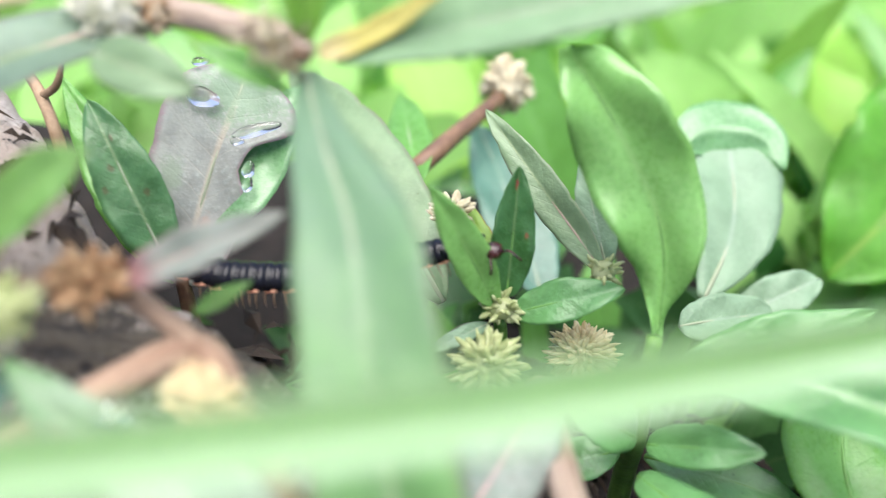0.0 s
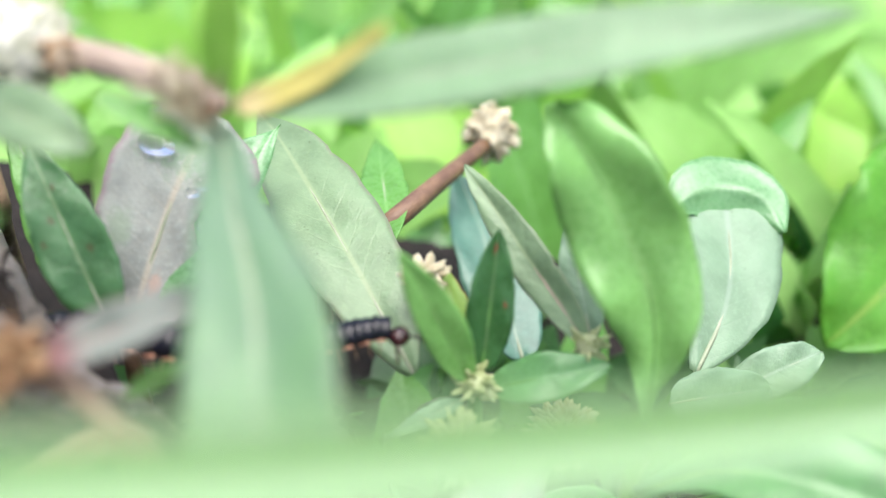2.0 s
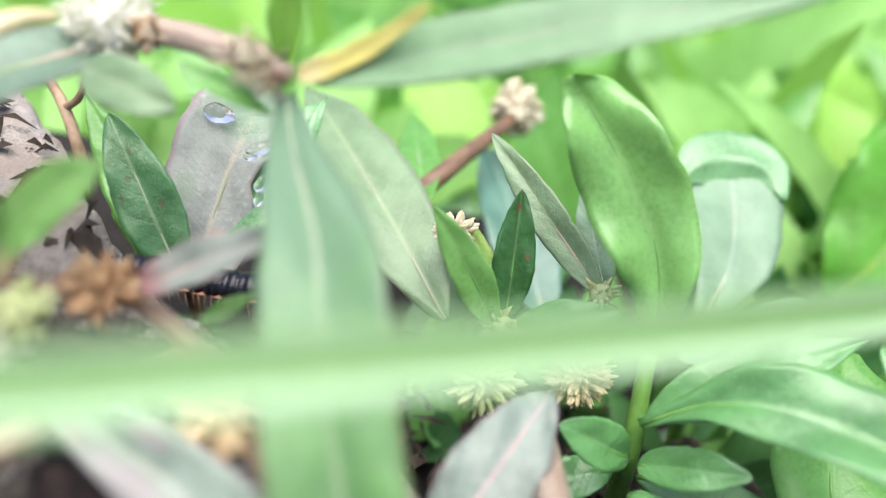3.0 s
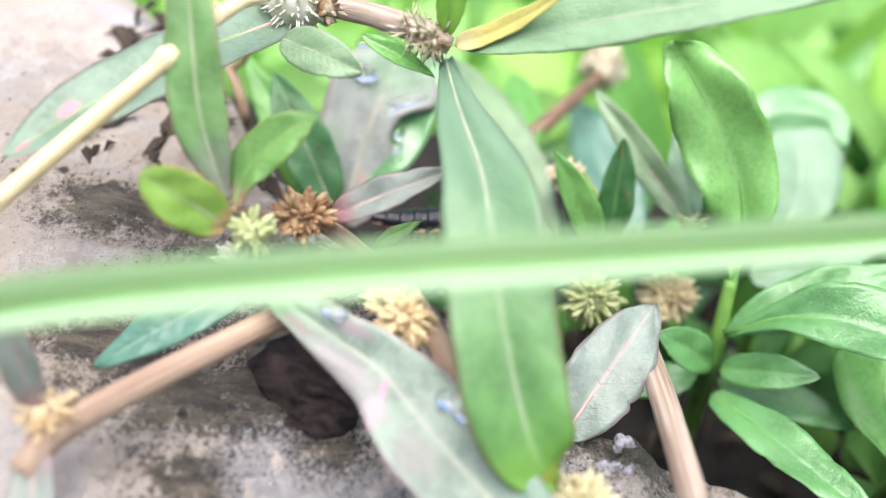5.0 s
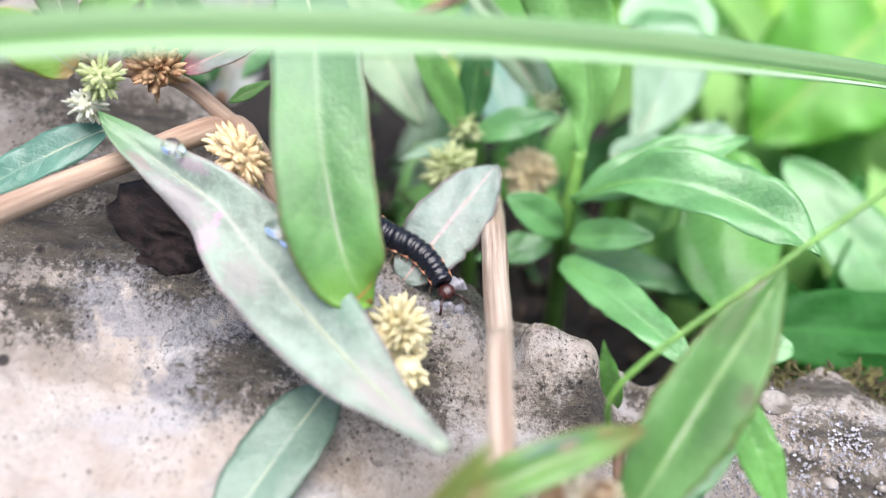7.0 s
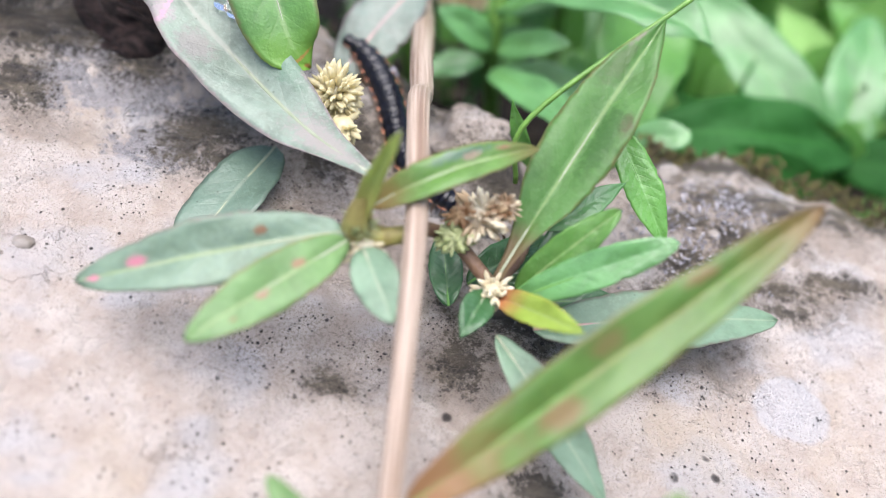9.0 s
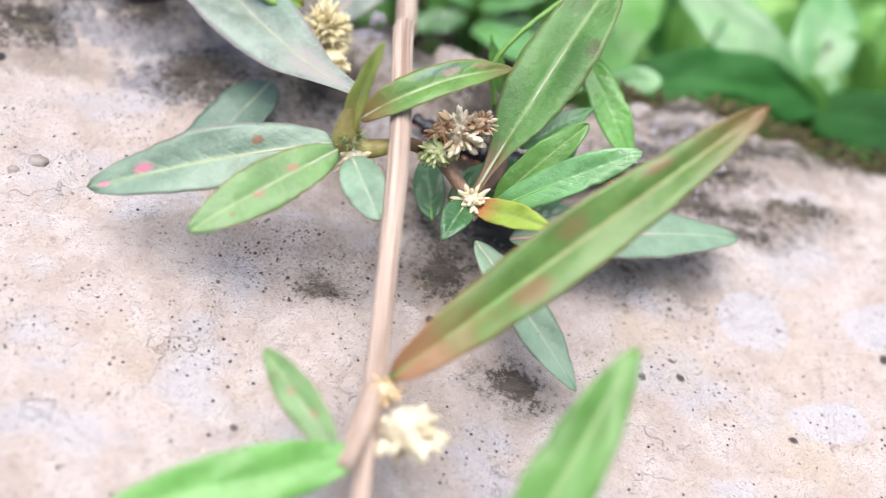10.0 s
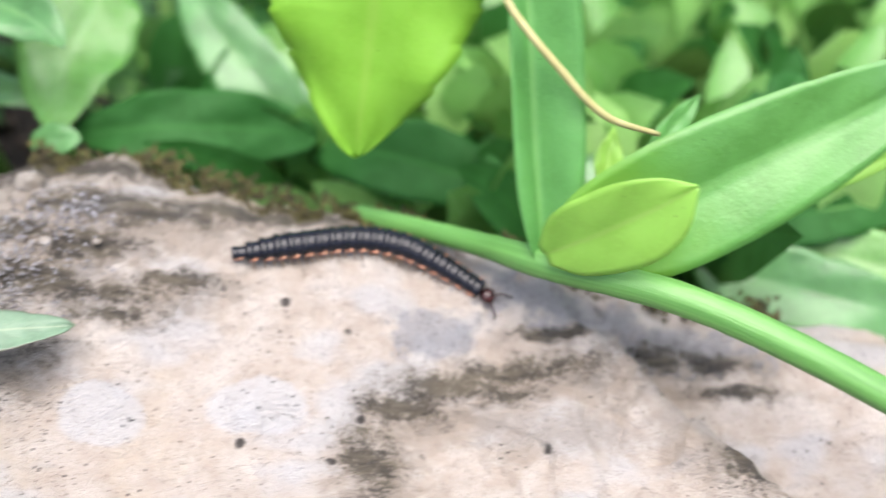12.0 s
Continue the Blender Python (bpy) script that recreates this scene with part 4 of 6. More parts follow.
twig = thing("dry_straw", (-5.65, 5.08, 6.07), "thin bent dry yellow straw", "straw")
stem(twig, [(-6.6, 4.5, 5.4), (-5.65, 5.08, 6.07), (-3.97, 6.05, 7.23), (-3.45, 6.75, 7.5), (-3.2, 7.2, 7.42)], [0.09, 0.1, 0.08, 0.08, 0.05], STRAW, "stalk")
stem(twig, [(-4.03, 6.02, 7.19), (-3.94, 6.07, 7.26), (-3.86, 6.14, 7.31)], [0.085, 0.11, 0.085], STRAW, "node", "swollen node of the straw", n=8)
stem(twig, [(-3.97, 6.05, 7.23), (-3.75, 6.3, 7.42), (-3.5, 6.5, 7.66)], [0.05, 0.045, 0.02], STRAW, "husk", n=10)


def grass_blade():
    """The long arching grass blade, with a keel and two pale stripes."""
    ob = thing("grass_blade", (0.0, 3.1, 7.4), "long pale green grass blade with a lengthwise keel", "grass")
    line = bezier([(-7.5, 3.9, 5.6), (-6.0, 3.4, 6.35), (-3.6, 2.8, 7.26), (-1.8, 2.74, 7.54), (0, 3.09, 7.45), (1.8, 3.87, 7.04), (3.6, 5.09, 6.32), (6.0, 7.44, 4.93), (7.2, 8.8, 3.9)], 60)
    profile = [(-1.0, 0.05), (-0.72, 0.0), (-0.4, -0.03), (-0.12, -0.07), (0.0, -0.1), (0.12, -0.07), (0.4, -0.03), (0.72, 0.0), (1.0, 0.05)]
    verts, faces, uvs = [], [], []
    m = len(profile)
    for layer in (0, 1):
        for i, c in enumerate(line):
            t = unit(line[min(i + 1, 59)] - line[max(i - 1, 0)])
            s = unit(np.cross(t, (0.0, -0.66, 0.75)))
            nrm = np.cross(s, t)
            half = 0.185 - 0.03 * i / 59
            for v, lift in profile:
                verts.append(c + s * v * half + nrm * (lift * 1.2 - 0.02 * layer))
                uvs.append((i / 59, 0.5 + 0.5 * v))
    total = len(line) * m
    for i in range(len(line) - 1):
        for k in range(m - 1):
            a = i * m + k
            faces += [(a, a + 1, a + 1 + m, a + m), (total + a, total + a + m, total + a + m + 1, total + a + 1)]
        for k in (0, m - 1):
            a = i * m + k
            faces.append((a, a + m, total + a + m, total + a))
    mesh_part("blade", verts, faces, BLADE, ob, uvs=uvs)
    mesh_part("keel", *tube(line[::4] + vec((0, 0.05, -0.09)), [0.035, 0.03, 0.025], 6, 50), RIB_GREEN, ob, "darker green keel")
    return ob


near_blade = grass_blade()

# ---- weeds on the left ----
left_weed = thing("flowering_weed", (-3.3, 5.9, 5.3), "small weed with upright leaves, white and brown flower tufts", "plant", "creeping weed")
stem(left_weed, [(-4.9, 3.3, 4.6), (-4.52, 3.83, 4.77), (-2.95, 5.07, 4.96), (-2.1, 6.0, 4.85), (-1.6, 5.35, 4.95), (-1.25, 4.9, 4.65), (-1.0, 4.65, 4.15)], [0.14, 0.14, 0.13, 0.16, 0.14, 0.12, 0.1], STEM_PALE, label="tan jointed stem", n=50)
stem(left_weed, [(-2.0, 6.0, 4.9), (-2.6, 6.2, 5.3), (-3.1, 5.9, 5.6), (-3.4, 5.6, 5.9)], [0.1, 0.09, 0.08, 0.05], STEM_PALE)
leaf(left_weed, None, None, 0.56, FOOTED, face=(0.05, -0.9, 0.4), spine=[(-3.44, 5.65, 5.95), (-3.54, 5.72, 6.34), (-3.64, 5.88, 6.8), (-3.69, 6.1, 7.28), (-3.73, 6.37, 7.72), (-3.76, 6.61, 8.11)], sides=([0.2, 0.42, 0.75, 0.95, 1.0, 1.0, 0.95, 0.8, 0.5, 0.1], [0.2, 0.4, 0.75, 0.95, 1.0, 1.0, 0.95, 0.8, 0.5, 0.1]))
leaf(left_weed, None, None, 0.48, YOUNG, face=(-0.2, -0.8, 0.5), rib=RIB_GREEN, spine=[(-3.38, 5.62, 5.91), (-3.24, 5.84, 6.22), (-2.91, 6.01, 6.51), (-2.56, 6.11, 6.69)], sides=([0.25, 0.6, 0.9, 1.0, 0.9, 0.6, 0.05], [0.25, 0.55, 0.85, 1.0, 0.95, 0.65, 0.05]))
leaf(left_weed, (-3.4, 5.4, 5.85), (-4.05, 5.2, 6.55), 0.58, LIME_RED, arch=0.05, face=(0.1, -0.8, 0.6), full=0.95, blunt=0.5)
flower_head(left_weed, (-3.2, 5.5, 5.7), 0.29, BRACT_GREEN, 70, 11, "greenish white flower tuft", bold=1.3)
flower_head(left_weed, (-3.35, 5.4, 5.45), 0.26, BRACT_WHITE, 60, 12, "white flower tuft", bold=1.2)
flower_head(left_weed, (-2.78, 6.05, 5.5), 0.35, BRACT_BROWN, 120, 13, "dry brown flower tuft", tuft=1.1, bold=1.45, aim=(0.05, -0.2, 0.8))
leaf(left_weed, (-2.5, 6.1, 5.5), (-1.2, 6.25, 6.05), 0.42, LILAC_PINK, arch=0.03, fold=24, full=0.7, blunt=0.8, rib=RIB_PINK, label="purple-grey leaf with a pinkish foot")
flower_head(left_weed, (-1.69, 5.1, 5.06), 0.3, BRACT_YELLOW, 170, 14, "dense straw-yellow flower tuft", squash=1.0, bold=1.4, tuft=0.95, along=(0.7, -0.45, -0.48), stretch=1.45)
flower_head(left_weed, (-1.95, 5.25, 5.12), 0.19, BRACT_CREAM, 60, 16, "pale upper end of the tuft", bold=1.8)
leaf(left_weed, (-3.25, 5.45, 5.1), (-4.75, 4.7, 4.55), 0.5, TEAL, arch=0.04, full=0.75, blunt=0.65, label="drooping dark blue-green leaf")
flower_head(left_weed, (-4.75, 3.75, 4.9), 0.3, BRACT_YELLOW, 60, 15, "pale tuft at the joint")
leaf(left_weed, (-4.8, 3.7, 4.9), (-5.0, 4.0, 6.1), 0.34, LILAC_PINK, arch=0.03, rib=RIB_PINK, face=(0.2, -0.8, 0.5))
leaf(left_weed, (-4.85, 3.7, 4.8), (-4.55, 2.2, 3.9), 0.42, LILAC_PINK, arch=0.05, rib=RIB_PINK, face=(0.2, -0.5, 0.8))
leaf(left_weed, (-2.1, 6.3, 5.0), (-1.6, 6.5, 5.2), 0.18, GREEN, arch=0.02, rib=None)

back_weed = thing("broad_leaved_weed", (-2.9, 8.5, 3.4), "weed with a large pale purple-grey wet leaf and dark leaves", "plant", "creeping weed")
stem(back_weed, [(-2.7, 8.7, -0.4), (-2.8, 8.5, 2.0), (-2.85, 8.4, 3.9)], [0.12, 0.11, 0.08], STEM_DARK)
leaf(back_weed, None, None, 1.42, LILAC, fold=8, face=(0.1, -0.85, 0.5), spine=[(-2.88, 8.39, 3.76), (-2.78, 8.62, 4.05), (-2.63, 8.96, 4.5), (-2.48, 9.26, 4.89), (-2.3, 9.56, 5.29), (-2.14, 9.83, 5.64)],
     sides=([0.3, 0.5, 0.7, 0.83, 0.92, 0.98, 1.0, 0.96, 0.82, 0.35], [0.3, 0.5, 0.62, 0.66, 0.6, 0.42, 0.5, 1.0, 0.9, 0.3]), label="large pale purple-grey leaf wet with drops")
leaf(back_weed, (-2.95, 8.3, 4.1), (-3.75, 9.2, 5.55), 0.72, SHADED, arch=0.05, fold=16, full=0.8, blunt=0.65, face=(0.3, -0.8, 0.5), label="dark green leaf with a pale vein")
leaf(back_weed, (-2.8, 8.6, 4.0), (-1.5, 10.3, 5.3), 1.0, WET, arch=0.05, face=(-0.2, -0.8, 0.5))
leaf(back_weed, (-2.8, 8.7, 3.6), (-2.2, 10.4, 5.6), 0.7, BRIGHT, arch=0.04, face=(0, -0.8, 0.5))
leaf(back_weed, (-3.0, 8.6, 3.6), (-4.4, 10.2, 5.4), 0.7, BRIGHT, arch=0.04, face=(0.2, -0.8, 0.5))

twig = thing("dry_twig", (-4.7, 10.2, 3.6), "bent dry tan twig standing between the weeds", "twig", "dry twigs")
stem(twig, [(-4.9, 10.6, 3.0), (-4.55, 9.9, 4.2), (-4.3, 9.5, 4.75), (-4.5, 9.8, 5.3), (-4.9, 10.3, 5.6)], [0.09, 0.085, 0.075, 0.07, 0.05], TWIG, "stalk", n=24, sides=9)
stem(twig, [(-4.5, 9.8, 5.3), (-4.25, 9.7, 5.5), (-4.1, 9.7, 5.85)], [0.05, 0.045, 0.02], TWIG, "branch", n=10, sides=8)
twig = thing("dry_twig", (-5.2, 9.2, 3.9), "broken brown twig lying against the stone", "twig", "dry twigs")
stem(twig, [(-5.6, 9.6, 4.3), (-5.1, 9.2, 4.55), (-4.5, 8.9, 4.5), (-4.1, 8.8, 4.25)], [0.05, 0.07, 0.065, 0.05], TWIG, "stalk", n=18, sides=9)

# ---- the weeds in the middle ----
mid_weed = thing("flowering_weed", (0.6, 8.1, 2.2), "weed with upright pointed leaves and a greenish flower star", "plant", "creeping weed")
stem(mid_weed, [(0.75, 8.6, -0.4), (0.7, 8.3, 1.8), (0.62, 8.1, 3.5)], [0.12, 0.11, 0.07], STEM_GREEN)
flower_head(mid_weed, (0.62, 8.0, 3.72), 0.26, BRACT_GREEN, 60, 21, "greenish cream flower star", bold=1.5)
flower_head(mid_weed, (0.45, 7.35, 3.5), 0.42, BRACT_GREEN, 130, 22, "round spiky greenish white flower head")
leaf(mid_weed, (0.0, 8.25, 3.6), (-2.0, 11.8, 4.75), 1.15, PALE_GREEN, arch=0.06, fold=12, full=0.95, blunt=0.85, face=(0.1, -0.6, 0.8), label="long pale grey-green leaf with a yellowish vein")
leaf(mid_weed, (0.55, 8.0, 3.75), (-0.13, 7.9, 5.3), 0.46, FRESH, arch=0.04, fold=18, full=0.85, blunt=0.75, face=(0.3, -0.85, 0.4), rib=RIB_GREEN)
leaf(mid_weed, (0.6, 8.15, 3.75), (0.25, 8.95, 4.5), 0.36, LIME_RED, arch=0.04, face=(0.1, -0.85, 0.4))
leaf(mid_weed, (0.68, 8.15, 3.75), (0.8, 8.7, 5.05), 0.52, DARK_RED, arch=0.03, fold=26, full=0.85, blunt=0.7, face=(0, -0.9, 0.35), rib=RIB_GREEN, label="dark folded leaf with a red fleck")
leaf(mid_weed, (0.75, 8.05, 3.6), (1.9, 7.95, 4.0), 0.5, BUSH, arch=0.05, fold=16, full=0.85, blunt=0.75, face=(-0.1, -0.6, 0.8), rib=RIB_GREEN)
leaf(mid_weed, (1.3, 9.9, 2.4), (0.5, 12.6, 3.5), 1.0, TEAL, arch=0.05, full=0.9, blunt=0.6, face=(0.2, -0.8, 0.5))
leaf(mid_weed, (0.5, 7.95, 3.55), (-0.25, 7.4, 3.55), 0.2, PALE, arch=0.03)
leaf(mid_weed, (0.45, 8.0, 3.5), (-0.2, 8.1, 2.6), 0.4, MINT, arch=0.03)

bud_weed = thing("budding_weed", (-0.3, 9.9, 3.6), "brown stalk with a closed cream flower head", "plant")
stem(bud_weed, [(-1.4, 11.5, -0.4), (-1.2, 11.2, 2.6), (-0.35, 10.4, 4.0), (0.5, 11.9, 4.0), (0.9, 12.95, 3.8)], [0.12, 0.12, 0.13, 0.11, 0.1], STEM_DARK, label="bent brown stalk")
flower_head(bud_weed, (0.95, 13.0, 3.95), 0.46, BRACT, 150, 31, "closed cream flower head", squash=1.15, bold=1.8, tuft=0.9)
flower_head(mid_weed, (0.1, 8.7, 4.45), 0.3, BRACT, 120, 32, "yellow flower head", bold=1.5, tuft=0.9)
leaf(bud_weed, (-0.3, 10.0, 4.0), (-0.6, 12.4, 4.1), 0.6, BRIGHT, arch=0.05)

broad_weed = thing("leafy_weed", (2.07, 7.5, 2.3), "leafy weed with a broad upright glossy leaf and a rosette below", "plant", "creeping weed")
stem(broad_weed, [(2.1, 7.9, -0.4), (2.07, 7.55, 1.6), (2.05, 7.2, 2.8), (2.15, 7.5, 3.75)], [0.13, 0.13, 0.12, 0.08], STEM_GREEN, label="green stalk")
leaf(broad_weed, None, None, 1.14, FRESH, fold=24, face=(-0.1, -0.85, 0.5), rib=RIB_GREEN, wave=0.1, spine=[(2.19, 7.54, 3.59), (2.21, 7.67, 3.94), (2.24, 7.85, 4.38), (2.14, 8.06, 4.86), (1.9, 8.27, 5.32), (1.61, 8.48, 5.8), (1.35, 8.61, 6.16), (1.17, 8.65, 6.39)],
     sides=([0.1, 0.2, 0.52, 0.85, 1.0, 0.98, 0.8, 0.52, 0.1], [0.1, 0.16, 0.45, 0.8, 1.0, 1.02, 0.86, 0.6, 0.14]), label="broad fresh green upright leaf with a glossy wavy blade")
leaf(broad_weed, (2.0, 7.05, 2.75), (1.19, 6.74, 3.5), 0.56, BUSH, arch=0.07, fold=18, full=0.85, blunt=0.65, face=(0.1, -0.7, 0.7), rib=RIB_GREEN)
leaf(broad_weed, (2.1, 6.95, 2.75), (3.1, 6.4, 3.2), 0.5, BUSH, arch=0.06, fold=20, full=0.85, blunt=0.7, face=(0, -0.6, 0.8), rib=RIB_GREEN)
leaf(broad_weed, None, None, 1.0, BUSH, fold=26, face=(0.05, -0.5, 0.86), rib=RIB_GREEN, wave=0.06, spine=[(2.06, 7.02, 3.28), (2.68, 6.88, 3.71), (3.33, 6.58, 3.93), (3.96, 6.24, 3.93), (4.5, 5.82, 3.85), (4.81, 5.5, 3.73)],
     sides=([0.1, 0.35, 0.75, 0.98, 1.0, 0.85, 0.5, 0.04], [0.1, 0.3, 0.7, 0.95, 1.0, 0.85, 0.5, 0.04]), label="long glossy pointed green leaf")
leaf(broad_weed, (2.0, 6.75, 2.5), (3.5, 4.5, 2.7), 0.62, BUSH, arch=0.05, fold=14, full=0.75, blunt=0.7, face=(0, -0.4, 0.9), rib=RIB_GREEN)
leaf(broad_weed, (2.15, 7.2, 3.2), (4.4, 7.6, 4.0), 0.7, BUSH, arch=0.08, fold=14, face=(0, -0.5, 0.85), rib=RIB_GREEN)
leaf(broad_weed, (2.2, 7.3, 2.2), (3.9, 6.6, 2.1), 0.6, BUSH, arch=0.06, face=(0, -0.4, 0.9), rib=RIB_GREEN)
leaf(broad_weed, (1.9, 7.2, 2.4), (0.8, 6.9, 2.3), 0.5, BUSH, arch=0.05, face=(0, -0.4, 0.9), rib=RIB_GREEN)
flower_head(broad_weed, (1.55, 8.1, 2.96), 0.44, BRACT_OLIVE, 220, 41, "brownish yellow bristly flower head", tuft=0.95)
flower_head(broad_weed, (1.7, 8.2, 4.05), 0.24, BRACT_GREEN, 50, 42, "small pale greenish tuft", bold=1.4)
leaf(broad_weed, (1.68, 8.25, 4.05), (0.48, 9.7, 5.2), 0.46, PALE_GREEN, arch=0.02, fold=20, full=0.85, blunt=0.7, face=(-0.2, -0.8, 0.5), rib=RIB_PINK, label="narrow pointed grey-green leaf")
leaf(broad_weed, (1.75, 8.3, 4.0), (1.5, 9.2, 4.9), 0.45, PALE, arch=0.03, face=(0, -0.9, 0.3))

pale_weed = thing("pale_leaved_weed", (3.2, 9.3, 2.0), "weed with large pale wet leaves", "plant", "creeping weed")
stem(pale_weed, [(3.2, 9.6, -0.4), (3.2, 9.3, 1.6), (3.25, 9.15, 2.9)], [0.11, 0.1, 0.07], STEM_GREEN)
leaf(pale_weed, None, None, 1.3, PALE, fold=8, face=(0.1, -0.85, 0.5), spine=[(3.14, 9.15, 2.93), (3.51, 9.75, 3.26), (3.7, 10.37, 3.62), (3.72, 10.96, 3.94), (3.7, 11.57, 4.29)], sides=([0.12, 0.55, 0.85, 1.0, 1.0, 0.8, 0.3], [0.12, 0.5, 0.85, 1.0, 1.0, 0.85, 0.3]), label="large pale grey-green wet leaf")
leaf(pale_weed, None, None, 0.95, WET, fold=-22, face=(0, -0.7, 0.7), rib=None, wave=0.05, spine=[(2.93, 10.72, 4.02), (3.28, 10.97, 4.19), (3.76, 11.1, 4.21), (4.17, 11.02, 4.09), (4.4, 10.71, 3.83)], sides=([0.1, 0.6, 0.95, 1.0, 0.9, 0.6, 0.1], [0.1, 0.5, 0.85, 0.95, 0.8, 0.5, 0.1]), label="wet glossy folded leaf end")
leaf(pale_weed, (2.7, 8.5, 3.05), (4.0, 9.1, 2.75), 0.62, PALE, arch=0.05, full=0.9, blunt=0.5, face=(0, -0.6, 0.8), label="small round pale leaf")
leaf(pale_weed, (3.6, 9.2, 2.6), (4.7, 9.6, 2.9), 0.6, PALE, arch=0.06, full=0.9, blunt=0.5, face=(0, -0.6, 0.8))

lime_weed = thing("lime_leaved_plant", (6.8, 12.2, 1.0), "plant with a large lime-green leaf yellowing at the tip", "plant")
stem(lime_weed, [(8.4, 13.2, -0.4), (8.6, 13.0, 2.5), (8.2, 12.8, 4.0)], [0.16, 0.14, 0.1], STEM_GREEN)
leaf(lime_weed, (8.3, 13.0, 3.7), (5.5, 11.1, 1.8), 2.9, FIELD, arch=0.1, fold=10, full=0.75, blunt=0.75, face=(-0.3, -0.8, 0.5), rib=RIB_GREEN, label="large lime-green leaf with a yellow tip")
leaf(lime_weed, (8.3, 12.9, 3.9), (7.4, 11.6, 1.4), 2.0, LIME, arch=0.08, face=(-0.2, -0.8, 0.5))
leaf(lime_weed, (8.3, 13.0, 4.1), (7.0, 14.0, 6.5), 2.2, LIME, arch=0.08, face=(-0.2, -0.8, 0.5))

# ---- the creeping runner over the stone ----
runner = thing("creeping_runner", (1.1, 1.5, 3.4), "creeping weed runner with a long pinkish stem trailing over the stone", "plant", "creeping weed")
stem(runner, [(0.94, 7.11, 3.46), (1.01, 6.52, 3.51), (1.04, 5.58, 3.76), (1.07, 4.39, 4.02), (1.11, 3.52, 4.12), (1.1, 3.0, 4.31), (1.16, 1.25, 4.02), (1.1, 0.01, 3.33), (1.05, -0.94, 2.85), (1.0, -1.9, 2.55), (0.95, -3.2, 1.9)], [0.12, 0.14, 0.15, 0.145, 0.135, 0.125, 0.115, 0.11, 0.11, 0.1, 0.08], STEM, label="long straight pinkish brown stem", n=60)
leaf(runner, (0.0, 5.1, 3.4), (1.05, 6.5, 4.15), 0.88, GREY_PINK, arch=0.03, fold=10, full=0.9, blunt=0.62, face=(-0.1, -0.7, 0.7), rib=RIB_PINK, label="greyish leaf with a pink vein")
flower_head(runner, (0.1, 3.75, 3.95), 0.36, BRACT_CREAM, 230, 51, "cream-yellow flower head", squash=1.1, bold=1.25, aim=(0.0, -0.2, -0.2))
flower_head(runner, (0.2, 3.42, 3.72), 0.28, BRACT_CREAM, 70, 52, "pale pointed end of the flower head", bold=1.8, aim=(0.2, -0.3, -0.7))
leaf(runner, None, None, 1.08, MINT_STREAK, wave=0.05, fold=18, face=(0.15, -0.55, 0.85), spine=[(0.66, 2.15, 4.01), (-0.0, 2.8, 4.0), (-0.56, 3.34, 4.16), (-1.03, 3.8, 4.35), (-1.45, 4.17, 4.57), (-1.84, 4.5, 4.85), (-2.35, 4.76, 5.06), (-2.79, 4.97, 5.29), (-3.18, 5.22, 5.47)],
     sides=([0.14, 0.42, 0.75, 0.93, 1.0, 1.02, 0.88, 0.7, 0.55, 0.42, 0.3, 0.03], [0.14, 0.4, 0.7, 0.88, 1.0, 1.0, 0.9, 0.68, 0.52, 0.4, 0.28, 0.03]), label="long grey-green leaf with purple margin and a pink scar across it")
stem(runner, [(1.1, 1.5, 3.8), (0.8, 1.45, 3.78), (0.58, 1.45, 3.85), (0.6, 1.43, 4.05), (0.68, 1.43, 4.4)], [0.08, 0.11, 0.15, 0.14, 0.05], JOINT, label="short olive-yellow joint")
flower_head(runner, (0.66, 1.35, 3.72), 0.27, BRACT, 60, 53, "pale tuft at the joint", bold=1.3)
bristles(runner, (0.62, 1.4, 3.95), (0.1, -0.2, 1.0), 0.24, BRACT_GREEN, 70, 59, "short pale hairs round the joint")
leaf(runner, (0.45, 1.4, 3.88), (-2.07, 0.82, 3.62), 0.72, MINT_SPOTS, arch=0.05, fold=20, full=0.9, blunt=0.6, face=(0, -0.6, 0.8), label="grey-green leaf with two pink spots")
leaf(runner, (0.5, 1.3, 3.85), (-0.82, 0.0, 3.75), 0.56, GREEN_SPOTS, arch=0.04, fold=14, full=0.95, blunt=0.6, face=(0.1, -0.6, 0.8), label="green leaf with brown blotches")
leaf(runner, (0.65, 1.25, 3.8), (1.0, 0.45, 3.6), 0.48, MINT, arch=0.04, fold=10, full=0.9, blunt=0.55, face=(0, -0.6, 0.8))
leaf(runner, (-0.6, 3.46, 3.36), (-1.51, 1.67, 2.9), 0.82, GREYBLUE, arch=0.03, fold=10, full=0.85, blunt=0.6, face=(-0.1, -0.4, 0.9), label="dull blue-grey leaf resting on the stone")
leaf(runner, (0.6, 1.45, 3.95), (1.03, 1.32, 5.15), 0.26, OLIVE_YELLOW, arch=0.05, fold=32, full=0.75, blunt=0.6, face=(-0.4, -0.8, 0.4), rib=None, label="narrow olive leaf standing upright")
leaf(runner, (0.72, 1.55, 4.08), (2.36, 2.2, 4.38), 0.44, OLIVE, arch=0.14, fold=26, full=0.9, blunt=0.62, face=(-0.2, -0.6, 0.8), label="arched green leaf with reddish underside")
flower_head(runner, (1.8, 1.9, 3.72), 0.34, BRACT_STAINED, 110, 54, "cream flower tuft with brown centre", bold=1.35, aim=(0.1, -0.2, -0.1))
flower_head(runner, (1.52, 1.72, 3.6), 0.26, BRACT_GREEN, 70, 60, "greenish bracts of the tuft", bold=1.4, aim=(0, -0.2, -0.3))
